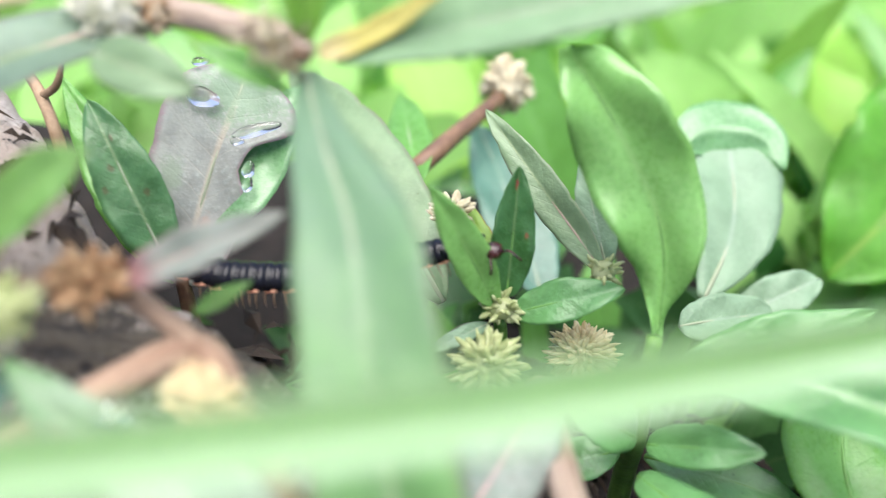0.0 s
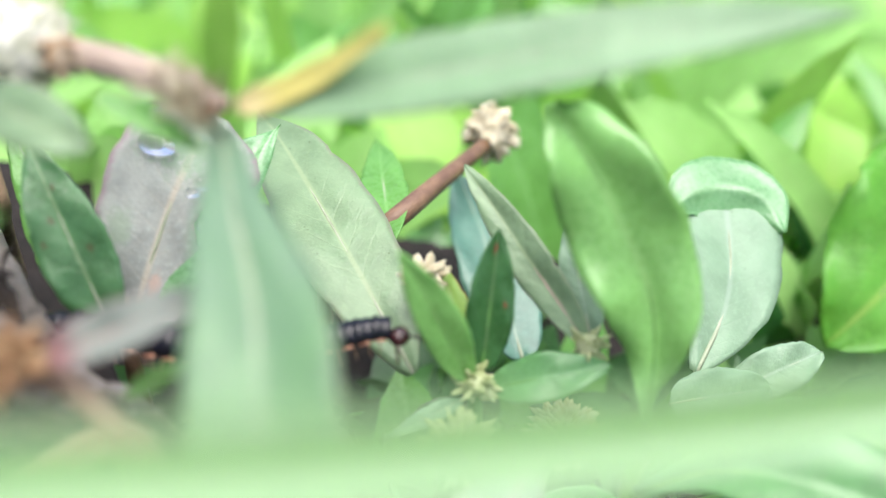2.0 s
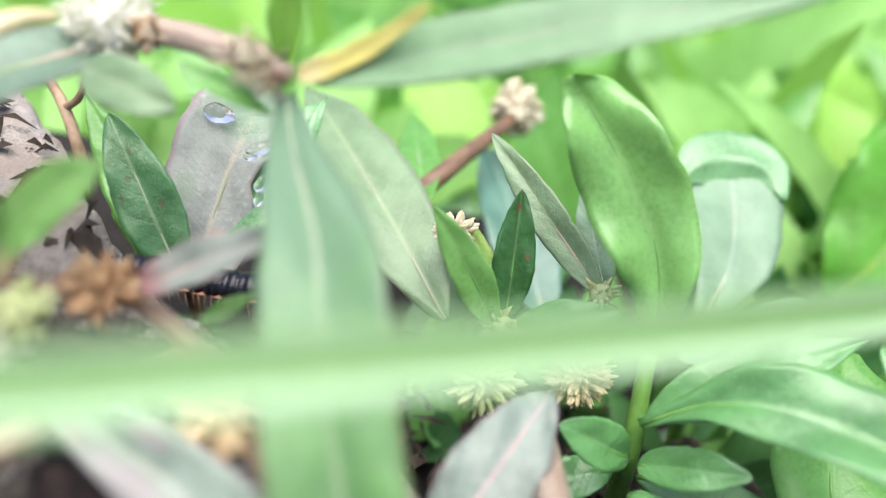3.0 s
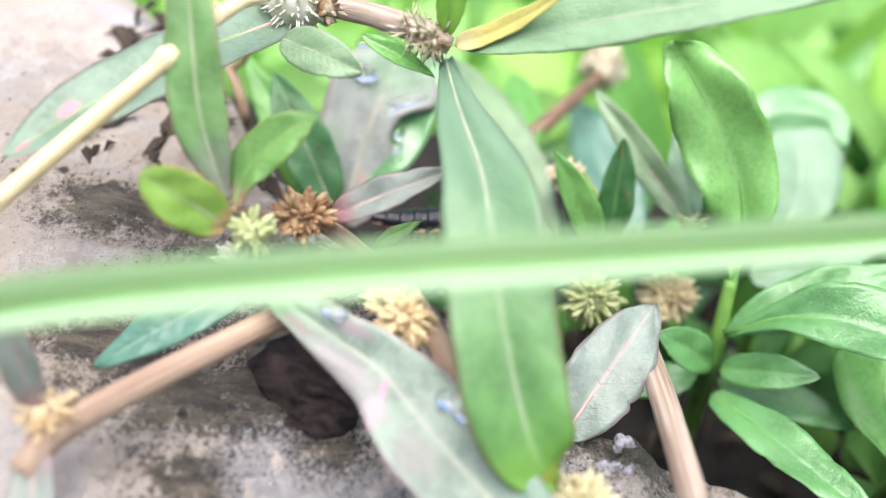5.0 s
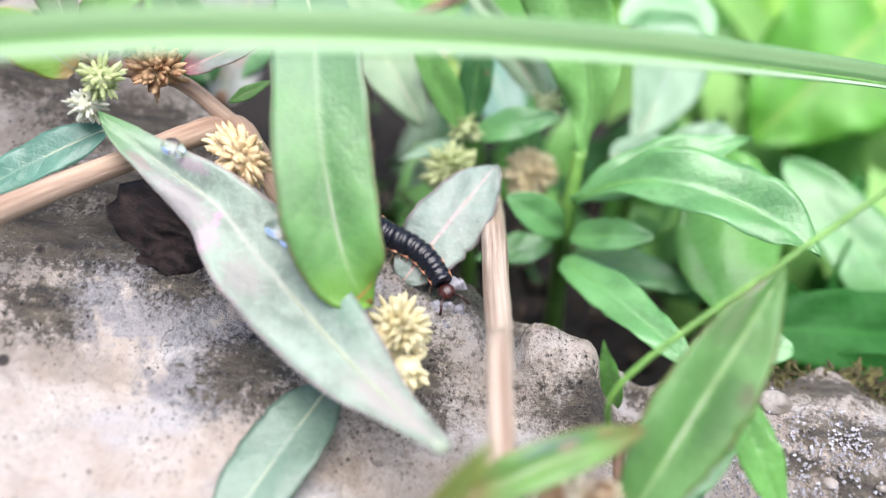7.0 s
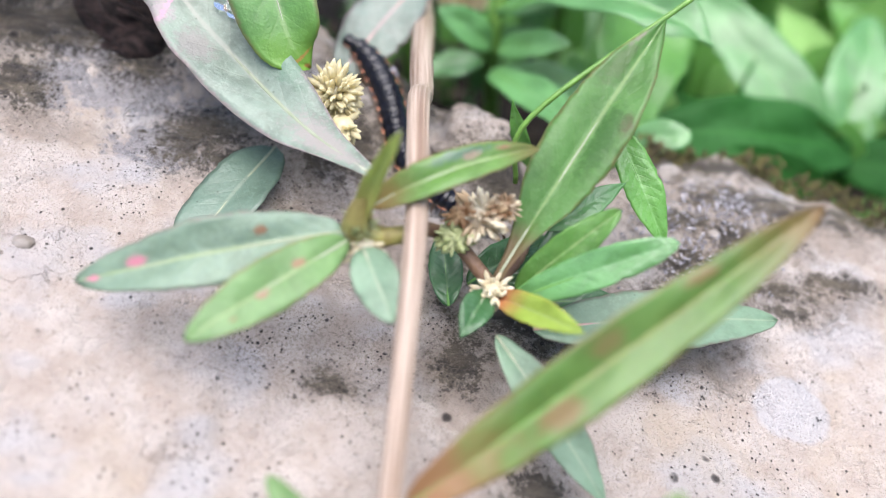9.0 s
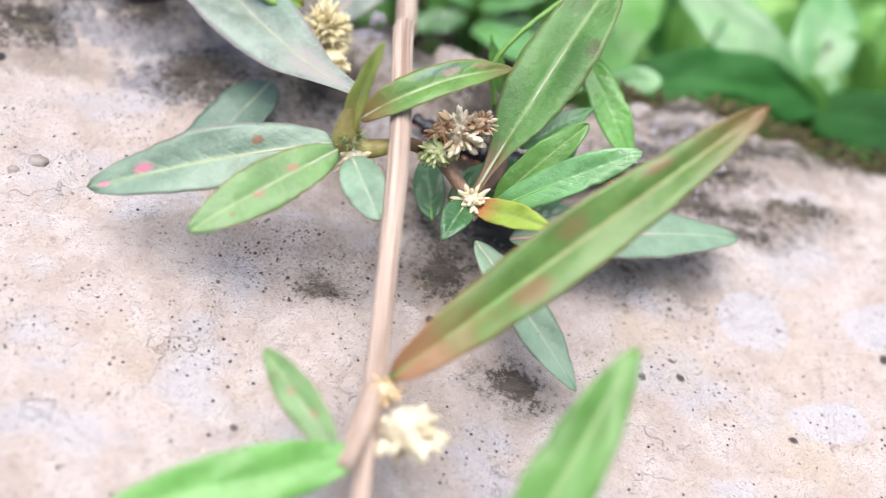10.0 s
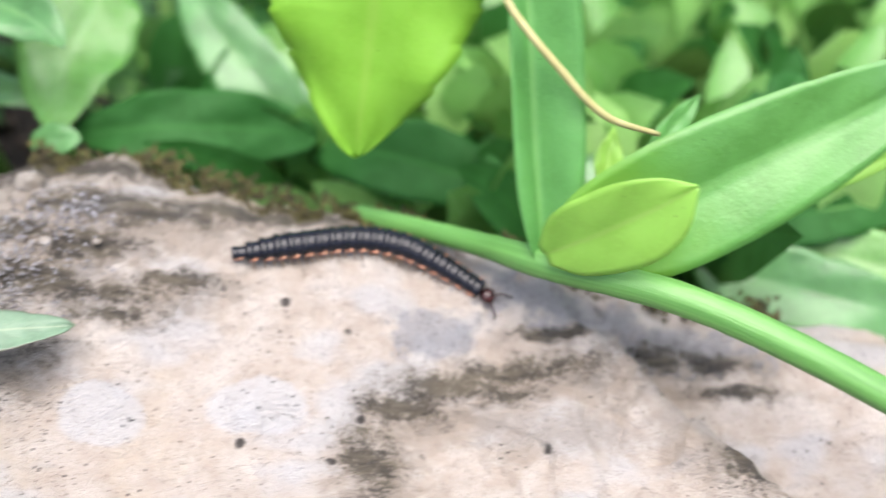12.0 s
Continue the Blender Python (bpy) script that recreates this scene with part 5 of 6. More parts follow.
flower_head(runner, (2.02, 1.9, 3.84), 0.22, BRACT_TAN, 50, 61, "brown stained bracts of the tuft", bold=1.5)
flower_head(runner, (1.58, 1.82, 3.8), 0.2, BRACT_BROWN, 40, 55, "dry brown bracts", bold=1.4, aim=(0, -0.7, 0.2))
stem(runner, [(1.12, 1.6, 3.8), (1.5, 1.85, 3.45), (1.93, 1.6, 3.05)], [0.08, 0.07, 0.08], STEM_DARK)
flower_head(runner, (1.95, 1.42, 3.12), 0.25, BRACT, 60, 56, "white tuft at the joint", bold=1.5, aim=(0.1, -0.5, 0.3))
leaf(runner, (1.98, 1.5, 3.2), (3.7, 3.62, 5.1), 0.86, SPEAR, arch=0.03, fold=24, sides=([0.14, 0.22, 0.45, 0.75, 0.95, 1.0, 0.97, 0.86, 0.66, 0.36, 0.03], [0.14, 0.2, 0.42, 0.72, 0.94, 1.02, 1.0, 0.9, 0.7, 0.4, 0.03]), face=(-0.25, -0.75, 0.6), label="spear-shaped green leaf with a rusty foot")
leaf(runner, (2.2, 1.4, 3.05), (3.75, 1.45, 3.85), 0.42, BUSH, arch=0.04, fold=16, full=1.0, blunt=0.5, face=(0, -0.6, 0.8), rib=RIB_GREEN)
leaf(runner, (2.2, 1.55, 3.0), (3.2, 1.8, 3.95), 0.4, GREEN, arch=0.06, fold=16, full=0.95, blunt=0.55, face=(-0.2, -0.7, 0.7), rib=RIB_GREEN)
leaf(runner, (2.0, 1.35, 3.1), (2.78, 0.5, 3.5), 0.34, YELLOW, arch=0.05, fold=22, full=0.8, blunt=0.7, rib=None, label="yellow-green leaf with a red foot")
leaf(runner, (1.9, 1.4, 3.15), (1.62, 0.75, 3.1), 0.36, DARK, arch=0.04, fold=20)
leaf(runner, (2.4, 1.3, 2.7), (5.28, 2.1, 2.15), 0.72, MINT, arch=0.04, fold=8, full=0.95, blunt=0.6, face=(0, -0.35, 0.95), rib=RIB_PINK, label="grey-green leaf lying on the stone")
leaf(runner, (2.0, 1.0, 2.9), (3.1, -0.3, 1.95), 0.5, MINT, arch=0.04, fold=14, full=0.95, blunt=0.7, face=(0.1, -0.5, 0.85))
leaf(runner, (3.3, 3.2, 3.95), (3.85, 2.35, 3.05), 0.46, BRIGHT, arch=0.04, fold=18, full=0.9, blunt=0.65, face=(0.1, -0.7, 0.6), rib=RIB_GREEN)
leaf(runner, (2.4, 3.6, 3.1), (2.14, 3.6, 4.05), 0.24, BRIGHT, arch=0.03, fold=18, face=(-0.3, -0.8, 0.4), rib=RIB_GREEN)
leaf(runner, (2.5, 2.1, 3.4), (3.4, 2.7, 3.6), 0.34, BUSH, arch=0.04, fold=14, face=(0, -0.6, 0.8), rib=RIB_GREEN)
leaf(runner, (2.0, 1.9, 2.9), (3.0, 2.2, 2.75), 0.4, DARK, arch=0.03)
stem(runner, [(1.95, 1.6, 3.0), (2.3, 2.2, 3.0), (2.45, 3.2, 3.1), (3.3, 3.3, 3.8)], [0.06, 0.06, 0.05, 0.04], STEM_DARK)
leaf(runner, (1.2, -1.08, 2.95), (4.76, 0.89, 4.82), 0.68, RUSTY, arch=0.03, fold=27, full=0.9, blunt=0.6, face=(-0.25, -0.75, 0.6), rib=RIB_GREEN, label="long green leaf with rusty streaks")
flower_head(runner, (1.15, -1.1, 2.8), 0.22, BRACT_YELLOW, 50, 57, "tan tuft at the joint")
flower_head(runner, (1.38, -1.5, 2.75), 0.4, BRACT, 60, 58, "cream flower tuft", bold=1.8, aim=(0.4, -0.4, -0.2))
leaf(runner, (0.75, -1.85, 2.9), (0.04, -0.99, 3.22), 0.36, GREEN_SPOTS, arch=0.04, fold=14, full=0.9, blunt=0.65)
leaf(runner, (2.0, -3.2, 2.4), (3.31, -1.48, 3.9), 0.62, GREEN, arch=0.04, fold=16, full=0.9, blunt=0.65, rib=RIB_GREEN)
leaf(runner, (0.95, -1.85, 2.8), (-1.1, -2.6, 2.9), 0.56, BRIGHT, arch=0.05, fold=14, full=0.9, blunt=0.6, rib=RIB_GREEN)
stem(runner, [(1.05, -1.0, 2.8), (0.98, -1.5, 2.82), (0.85, -2.0, 2.8)], [0.1, 0.12, 0.08], STEM, label="red-brown joint")

# dark leaves added low down, standing in for shade under the runner
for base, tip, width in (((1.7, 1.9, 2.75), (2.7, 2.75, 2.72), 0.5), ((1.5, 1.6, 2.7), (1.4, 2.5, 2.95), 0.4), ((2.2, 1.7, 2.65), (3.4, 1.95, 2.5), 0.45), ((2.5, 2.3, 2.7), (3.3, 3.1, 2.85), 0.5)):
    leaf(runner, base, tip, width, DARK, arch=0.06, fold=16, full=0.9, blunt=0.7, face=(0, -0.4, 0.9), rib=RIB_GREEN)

vine = thing("thin_tendril", (2.28, 2.95, 3.6), "thin straight light green tendril", "tendril")
stem(vine, [(2.2, 2.9, 3.4), (2.28, 2.95, 4.21), (3.77, 3.75, 5.1), (5.9, 4.9, 6.2), (8.5, 6.5, 7.2)], [0.03, 0.032, 0.03, 0.028, 0.02], STEM_GREEN, "shoot")

# ---- at the stone's far end ----
hanging = thing("hanging_lime_leaf", (9.1, 5.9, 6.4), "large bright lime-green toothed leaf hanging from above", "leaf")
stem(hanging, [(9.5, 7.0, 9.0), (9.2, 6.2, 7.2), (9.1, 5.9, 6.2)], [0.08, 0.07, 0.06], STEM_GREEN, "petiole")
leaf(hanging, (9.25, 5.95, 6.3), (8.5, 4.2, 2.75), 2.8, TOOTHED, arch=0.05, fold=8, full=0.7, blunt=0.75, face=(0, -0.9, 0.4), name="blade", rib=None, teeth=0.055, ragged=0.4)

day_weed = thing("sheathing_weed", (10.7, 2.6, 1.9), "fleshy weed with long folded sheathing leaves on a thick green stem", "plant")
stem(day_weed, [(8.3, 4.6, 1.5), (9.86, 3.4, 1.95), (10.68, 2.57, 2.31), (12.37, 1.64, 2.40), (14.37, 0.47, 1.90), (16.5, -0.8, 1.0)], [0.13, 0.15, 0.19, 0.19, 0.18, 0.16], STEM_FLESH, label="thick fleshy green stem", n=50)
leaf(day_weed, (10.68, 2.6, 2.35), (10.6, 5.2, 6.2), 1.3, DAY, arch=-0.02, fold=42, sides=([0.3, 0.55, 0.62, 0.6, 0.55, 0.5, 0.4, 0.1], [0.3, 0.9, 1.05, 1.1, 1.1, 1.0, 0.7, 0.1]), face=(0.15, -0.9, 0.4), rib=None, ragged=0.2, wave=0.015, label="long upright folded leaf")
leaf(day_weed, (10.9, 2.6, 2.4), (15.4, 3.4, 4.35), 1.6, DAY_FOOT, arch=0.05, fold=22, full=0.65, blunt=0.6, face=(-0.2, -0.8, 0.5), rib=None, ragged=0.2, wave=0.015, label="broad folded leaf")
leaf(day_weed, (10.67, 2.35, 2.66), (12.19, 2.11, 3.75), 0.98, LIME, arch=0.06, fold=10, sides=([0.3, 0.8, 1.0, 1.0, 0.98, 0.85, 0.55, 0.05], [0.3, 0.75, 0.95, 1.05, 1.1, 1.0, 0.7, 0.05]), face=(-0.1, -0.9, 0.4), rib=None, ragged=0.0, wave=0.01, label="pale folded spathe")
leaf(day_weed, (11.44, 3.16, 3.03), (11.6, 3.61, 3.45), 0.36, LIME, arch=0.04, fold=26, sides=([0.6, 0.9, 1.0, 0.8, 0.45, 0.05], [0.6, 0.9, 1.0, 0.85, 0.5, 0.05]), face=(-0.1, -0.9, 0.4), rib=None, ragged=0.0, label="pointed pale bract")
leaf(day_weed, (12.07, 3.59, 3.07), (12.75, 4.16, 3.47), 0.34, DAY, arch=0.04, fold=20, sides=([0.6, 0.9, 1.0, 0.9, 0.6, 0.1], [0.6, 0.9, 1.0, 0.85, 0.5, 0.1]), face=(-0.1, -0.9, 0.4), rib=None, ragged=0.0)
leaf(day_weed, (12.84, 3.29, 2.25), (15.87, 4.06, 2.69), 0.36, LIME, arch=0.05, fold=20, face=(-0.1, -0.8, 0.5), rib=RIB_GREEN)
leaf(day_weed, (14.03, 3.91, 2.34), (16.12, 4.19, 2.54), 0.2, LIME, arch=0.05, fold=20, face=(-0.1, -0.8, 0.5), rib=None)

far_weed = thing("long_leaved_weed", (14.0, 5.0, 0.2), "weed with long green leaves behind the thick stem", "plant", "creeping weed")
stem(far_weed, [(13.6, 5.4, -0.6), (13.4, 5.0, 0.2), (13.1, 4.6, 0.6)], [0.12, 0.1, 0.07], STEM_GREEN)
leaf(far_weed, (13.27, 4.53, 0.18), (16.34, 3.38, -0.1), 1.2, BUSH, arch=0.1, face=(0, -0.7, 0.7), fold=14, full=0.9, blunt=0.5)
leaf(far_weed, (13.3, 4.9, 0.4), (16.8, 5.0, 0.9), 1.0, RIBBED, arch=0.12, fold=14, full=0.9, blunt=0.5, rib=RIB_GREEN)
leaf(far_weed, (13.2, 5.0, 0.4), (11.6, 5.6, 1.4), 0.9, BUSH, arch=0.1, fold=14, full=0.9, blunt=0.55, rib=RIB_GREEN)
leaf(far_weed, (13.4, 5.2, 0.4), (15.2, 6.8, 1.9), 1.2, RIBBED, arch=0.1, fold=14, full=0.9, blunt=0.5)
leaf(far_weed, (13.6, 5.0, 0.2), (17.6, 3.6, 0.2), 1.0, FRESH, arch=0.08, fold=14, full=0.9, blunt=0.5, rib=RIB_GREEN)

rim_weed = thing("broad_leaved_weed", (4.3, 6.4, 0.0), "weed with broad light green leaves behind the rim of the stone", "plant")
stem(rim_weed, [(4.3, 6.5, -0.5), (4.2, 6.2, 1.2), (4.1, 5.75, 2.3)], [0.12, 0.1, 0.07], STEM_GREEN)
leaf(rim_weed, None, None, 1.6, BRIGHT, fold=12, face=(0.1, -0.8, 0.55), rib=RIB_GREEN, spine=[(4.14, 5.79, 2.23), (4.16, 6.94, 2.57), (4.45, 7.86, 2.97), (4.62, 8.39, 3.24)], sides=([0.15, 0.7, 1.0, 1.0, 0.8, 0.2], [0.15, 0.7, 1.0, 1.0, 0.8, 0.2]))
leaf(rim_weed, (3.98, 5.4, 2.35), (4.74, 5.2, 2.5), 0.5, BUSH, arch=0.06, fold=12, full=0.9, blunt=0.5, rib=RIB_GREEN)

stalk = thing("yellow_stalk", (10.5, 5.8, 4.0), "thin bent yellow-green stalk", "stalk")
stem(stalk, [(10.26, 4.2, 5.26), (10.39, 3.88, 4.92), (10.89, 3.51, 4.37), (11.41, 3.33, 3.83), (12.12, 3.54, 3.37)], [0.035, 0.042, 0.045, 0.045, 0.03], STALK, "shoot")

plantain = thing("ribbed_weed", (6.2, 7.2, 0.2), "low weed with broad dark ribbed leaves", "plant", "ribbed weeds")
leaf(plantain, (7.7, 6.7, 1.3), (4.2, 6.2, 1.9), 1.2, RIBBED, arch=0.1, fold=12, full=0.9, blunt=0.55, face=(0, -0.6, 0.8), rib=None)
leaf(plantain, (7.6, 6.9, 1.0), (10.8, 5.4, 0.9), 1.3, RIBBED, arch=0.12, fold=12, full=0.9, blunt=0.55, face=(0.1, -0.6, 0.8), rib=None)
leaf(plantain, (7.6, 7.1, 0.8), (8.6, 9.5, 2.2), 1.2, BUSH, arch=0.1, fold=12, full=0.9, blunt=0.55, face=(0, -0.7, 0.7), rib=RIB_GREEN)
leaf(plantain, (7.5, 7.0, 0.8), (5.5, 9.3, 2.6), 1.2, BUSH, arch=0.1, fold=12, full=0.9, blunt=0.55, face=(0, -0.7, 0.7), rib=RIB_GREEN)
stem(plantain, [(7.6, 7.2, -0.5), (7.6, 7.0, 0.6), (7.6, 6.8, 1.2)], [0.2, 0.16, 0.1], STEM_GREEN)

# ---- on the stone: rotten wood, water, pebbles ----
def lump(name, at, sizes, skin, label, category, seed=1, rough=0.25):
    """A rounded, knobbly lump."""
    verts, faces = [], []
    rings, sides = 14, 20
    for i in range(rings + 1):
        a = math.pi * i / rings
        for k in range(sides):
            b = 2 * math.pi * k / sides
            d = Vector((math.sin(a) * math.cos(b), math.sin(a) * math.sin(b), math.cos(a)))
            r = 1 + rough * noise.fractal(d * 1.4 + Vector((seed, seed * 2, 0)), 1.0, 2.0, 3)
            verts.append(vec(at) + vec(d) * r * vec(sizes))
    for i in range(rings):
        for k in range(sides):
            j = (k + 1) % sides
            faces.append((i * sides + k, (i + 1) * sides + k, (i + 1) * sides + j, i * sides + j))
    return tagged(mesh_part(name, verts, faces, skin), label, category)


wood = lump("rotten_wood", (-2.55, 5.2, 4.08), (0.66, 0.6, 0.58), WOOD, "knob of dark rotten wood lying on the stone", "wood", 4, 0.5)
mesh_part("splinter", *tube([(-3.1, 4.95, 3.75), (-2.9, 4.7, 3.9), (-2.55, 4.55, 3.95)], [0.03, 0.09, 0.02], 7, 12, 0.25, 5), WOOD, wood, "loose splinter along the knob")
mesh_part("splinter", *tube([(-2.95, 5.0, 4.3), (-2.6, 4.75, 4.4), (-2.2, 4.7, 4.25)], [0.02, 0.08, 0.02], 7, 12, 0.25, 6), WOOD, wood, "loose splinter along the knob")
mesh_part("knot", *tube([(-2.68, 4.72, 3.85), (-2.7, 4.6, 3.8), (-2.71, 4.55, 3.78)], [0.1, 0.09, 0.04], 9, 6, 0.2, 7), SOIL, wood, "dark knot hole")
for n, (px, py, size) in enumerate(((-3.2, 1.6, 0.1), (-3.0, 1.75, 0.13), (4.3, 4.3, 0.2), (1.35, 4.0, 0.14), (4.7, 3.3, 0.1), (5.3, 3.35, 0.06))):
    lump("pebble", (px, py, float(stone_height(np.float64(px), np.float64(py))) + size * 0.15), (size, size * 0.8, size * 0.6), PEBBLE, "small pale pebble lying on the stone", "pebble", n + 5, 0.25)["group"] = "pebbles"

drop((-1.18, 4.24, 4.78), 0.1, (-0.03, -0.4, 0.92), 1.35, (1, -1, 0), high=0.2)
drop((-1.05, 4.1, 4.73), 0.06, (-0.03, -0.4, 0.92), 1.6, (1, -1, 0), high=0.25)
drop((-2.31, 4.86, 5.29), 0.1, (0.11, -0.51, 0.85), 1.4, (1, -0.6, 0), high=0.2)
WETLEAF = (0.1, -0.8, 0.58)
for at, size, longer, way in (((-2.6, 9.48, 5.45), 0.11, 1.7, (1, 0.2, -0.5)), ((-2.63, 9.71, 5.77), 0.05, 2.0, (1, 0.2, 0)), ((-2.02, 9.28, 5.16), 0.07, 4.0, (1, 0.1, 0.25)), ((-2.23, 9.2, 5.07), 0.05, 1.6, (1, 0, 0)), ((-2.11, 9.03, 4.81), 0.07, 1.4, (0.3, 0.5, 1)), ((-2.12, 8.93, 4.68), 0.06, 1.5, (0.3, 0.5, 1))):
    drop(at, size, WETLEAF, longer, way)
drop((2.97, 2.44, 4.2), 0.07, (-0.25, -0.75, 0.6), 1.4, (0.6, 0.6, 0.6))
drop((2.29, 1.62, 3.05), 0.08, (0, -0.4, 0.9), 1.2, (1, 0, 0))
drop((2.45, 1.75, 2.95), 0.1, (0, -0.4, 0.9), 1.3, (1, 0, 0))


FILM = plain_material("white_wet_film", (0.33, 0.32, 0.36), (0.13, 0.12, 0.13), 14.0, 0.08, 0.8, gloss=1.0)


def wet_film(x, y, size, seed):
    """A thin whitish glistening film of dried slime on the stone."""
    pick = random.Random(seed)
    verts, faces = [], []
    for i in range(5):
        for k in range(18):
            a, r = 2 * math.pi * k / 18, size * i / 4
            r *= 1 + 0.35 * math.sin(3 * a + seed) + 0.2 * math.sin(5 * a - seed)
            px, py = x + r * math.cos(a), y + 0.6 * r * math.sin(a)
            lift = 0.03 if i < 4 else -0.05
            verts.append((px, py, float(stone_height(np.float64(px), np.float64(py))) + lift + pick.uniform(-0.006, 0.008)))
    for i in range(4):
        for k in range(18):
            j = (k + 1) % 18
            faces.append((i * 18 + k, (i + 1) * 18 + k, (i + 1) * 18 + j, i * 18 + j))
    return tagged(mesh_part("slime_film", verts, faces, FILM), "thin glistening whitish film on the stone", "slime", group="slime films")


for n, (px, py, size) in enumerate(((0.45, 4.75, 0.13), (0.62, 4.98, 0.11), (0.5, 4.55, 0.08), (0.68, 4.72, 0.07), (0.36, 4.62, 0.06))):
    wet_film(px, py, size, n + 1)


def wet_grit():
    """Pale wet grains strewn over the stone beside the runner."""
    pick = random.Random(31)
    verts, faces = [], []
    for _ in range(850):
        x, y = (pick.gauss(4.2, 0.5), pick.gauss(3.0, 0.36)) if pick.random() < 0.65 else (pick.gauss(4.9, 0.35), pick.gauss(3.85, 0.22))
        r = pick.uniform(0.008, 0.03)
        c = vec((x, y, float(stone_height(np.float64(x), np.float64(y))) + 0.05 + r * 0.3))
        k = len(verts)
        verts += [c + r * vec(d) * pick.uniform(0.6, 1.3) for d in ((1, 0, 0), (0, 1, 0), (-1, 0, 0), (0, -1, 0), (0.2, 0.1, 0.9), (0, 0, -0.6))]
        for j in range(4):
            faces += [(k + j, k + (j + 1) % 4, k + 4), (k + (j + 1) % 4, k + j, k + 5)]
    return tagged(mesh_part("wet_grit", verts, faces, GRIT, smooth=False), "pale wet grains strewn over the stone", "grit", kind="stuff")


wet_grit()


# ---- the growth behind: grass, weeds, litter ----
def tuft(name, count, area, heights, widths, skins, label, category, seed, lean=0.5, broad=False):
    """Many blades or leaves rooted in the ground over an area, joined into one mesh."""
    pick = random.Random(seed)
    verts, faces, uvs, marks = [], [], [], []
    n = 8
    for _ in range(count):
        x, y = pick.uniform(*area[0]), pick.uniform(*area[1])
        if y < float(rim_of(np.float64(x))) + 1.2:
            continue
        if ((x - 15) / 52) ** 2 + ((y - 20) / 58) ** 2 > pick.uniform(0.55, 1.1):
            continue
        h, w = pick.uniform(*heights), pick.uniform(*widths)
        a = pick.uniform(0, 2 * math.pi)
        out = vec((math.cos(a), math.sin(a), 0))
        face = unit(vec((pick.uniform(-0.6, 0.6), -1.0, pick.uniform(0.4, 1.7))))
        root = vec((x, y, ground_height(x, y) - 0.1))
        tip = root + vec((0, 0, h)) + out * h * pick.uniform(0.1, lean)
        mid = root + vec((0, 0, h * 0.65)) + out * h * 0.05
        skin = pick.randrange(len(skins))
        k0 = len(verts)
        for i in range(n):
            u = i / (n - 1)
            c = (1 - u) ** 2 * root + 2 * u * (1 - u) * mid + u * u * tip
            t = unit(2 * (1 - u) * (mid - root) + 2 * u * (tip - mid))
            s = unit(np.cross(t, face))
            q = np.cross(s, t)
            shape = max(math.sin(math.pi * (0.12 + 0.88 * u) ** (1.6 if broad else 0.6)), 0.0) ** 0.8 if broad else (1 - u) ** 0.6
            half = w / 2 * shape + 0.01
            for v in (-1, 0, 1):
                verts.append(c + s * v * half + q * abs(v) * half * 0.3)
                uvs.append((u, 0.5 + 0.5 * v))
        for i in range(n - 1):
            for j in range(2):
                p = k0 + i * 3 + j
                faces.append((p, p + 1, p + 4, p + 3))
                marks.append(skin)
    ob = mesh_part(name, verts, faces, skins, None, uvs=uvs)
    ob.data.polygons.foreach_set("material_index", marks)
    return tagged(ob, label, category, kind="stuff")


tuft("meadow_grass", 1500, ((-30, 60), (17, 75)), (4.0, 10.0), (0.6, 1.6), [GRASS, GRASS, LIME, BRIGHT], "thick bright green grass behind the stone", "grass", 5)
tuft("ground_leaves", 5200, ((-32, 70), (21, 80)), (1.5, 6.5), (1.8, 4.4), [LIME, GRASS, GRASS, GRASS, BRIGHT], "carpet of young bright green leaves", "weeds", 16, 1.6, True)
tuft("low_weeds", 2100, ((-16, 34), (13.0, 34)), (1.2, 4.5), (0.6, 1.8), [BRIGHT, GRASS, GRASS, LIME], "low broad-leaved weeds behind the stone", "weeds", 6, 0.9, True)
# the dark skin among these carries the shade below as colour
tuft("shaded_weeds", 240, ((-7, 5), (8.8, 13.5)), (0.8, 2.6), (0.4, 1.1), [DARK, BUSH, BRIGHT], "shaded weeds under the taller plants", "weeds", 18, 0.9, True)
tuft("short_weeds", 850, ((4, 28), (3.5, 15)), (0.6, 2.6), (0.5, 1.2), [FRESH, BRIGHT, GRASS, RIBBED], "short weeds close behind the stone", "weeds", 8, 0.9, True)


def litter():
    """Dead brown scraps heaped under the weeds."""
    pick = random.Random(9)
    verts, faces = [], []
    for _ in range(500):
        x, y = pick.uniform(-6, 4), pick.uniform(7.6, 12)
        z = pick.uniform(-0.3, 0.9) + 2.6 * math.exp(-((x + 2.5) / 3.0) ** 2 - ((y - 8.0) / 1.8) ** 2)
        if y < float(rim_of(np.float64(x))) and z < float(stone_height(np.float64(x), np.float64(y))):
            z = float(stone_height(np.float64(x), np.float64(y)))
        a, b, size = pick.uniform(0, 6.3), pick.uniform(-0.6, 0.6), pick.uniform(0.1, 0.36)
        s = vec((math.cos(a), math.sin(a), b)) * size
        q = vec((-math.sin(a), math.cos(a), pick.uniform(-0.5, 0.5))) * size * pick.uniform(0.1, 0.5)
        c = vec((x, y, z))
        k = len(verts)
        verts += [c - s, c - q + (0, 0, 0.05), c + s, c + q + (0, 0, 0.05), c + (0, 0, 0.12)]
        faces += [(k, k + 1, k + 4), (k + 1, k + 2, k + 4), (k + 2, k + 3, k + 4), (k + 3, k, k + 4), (k + 3, k + 2, k + 1, k)]
    return tagged(mesh_part("leaf_litter", verts, faces, LITTER, smooth=False), "dead brown leaf scraps under the weeds", "litter", kind="stuff")


litter()


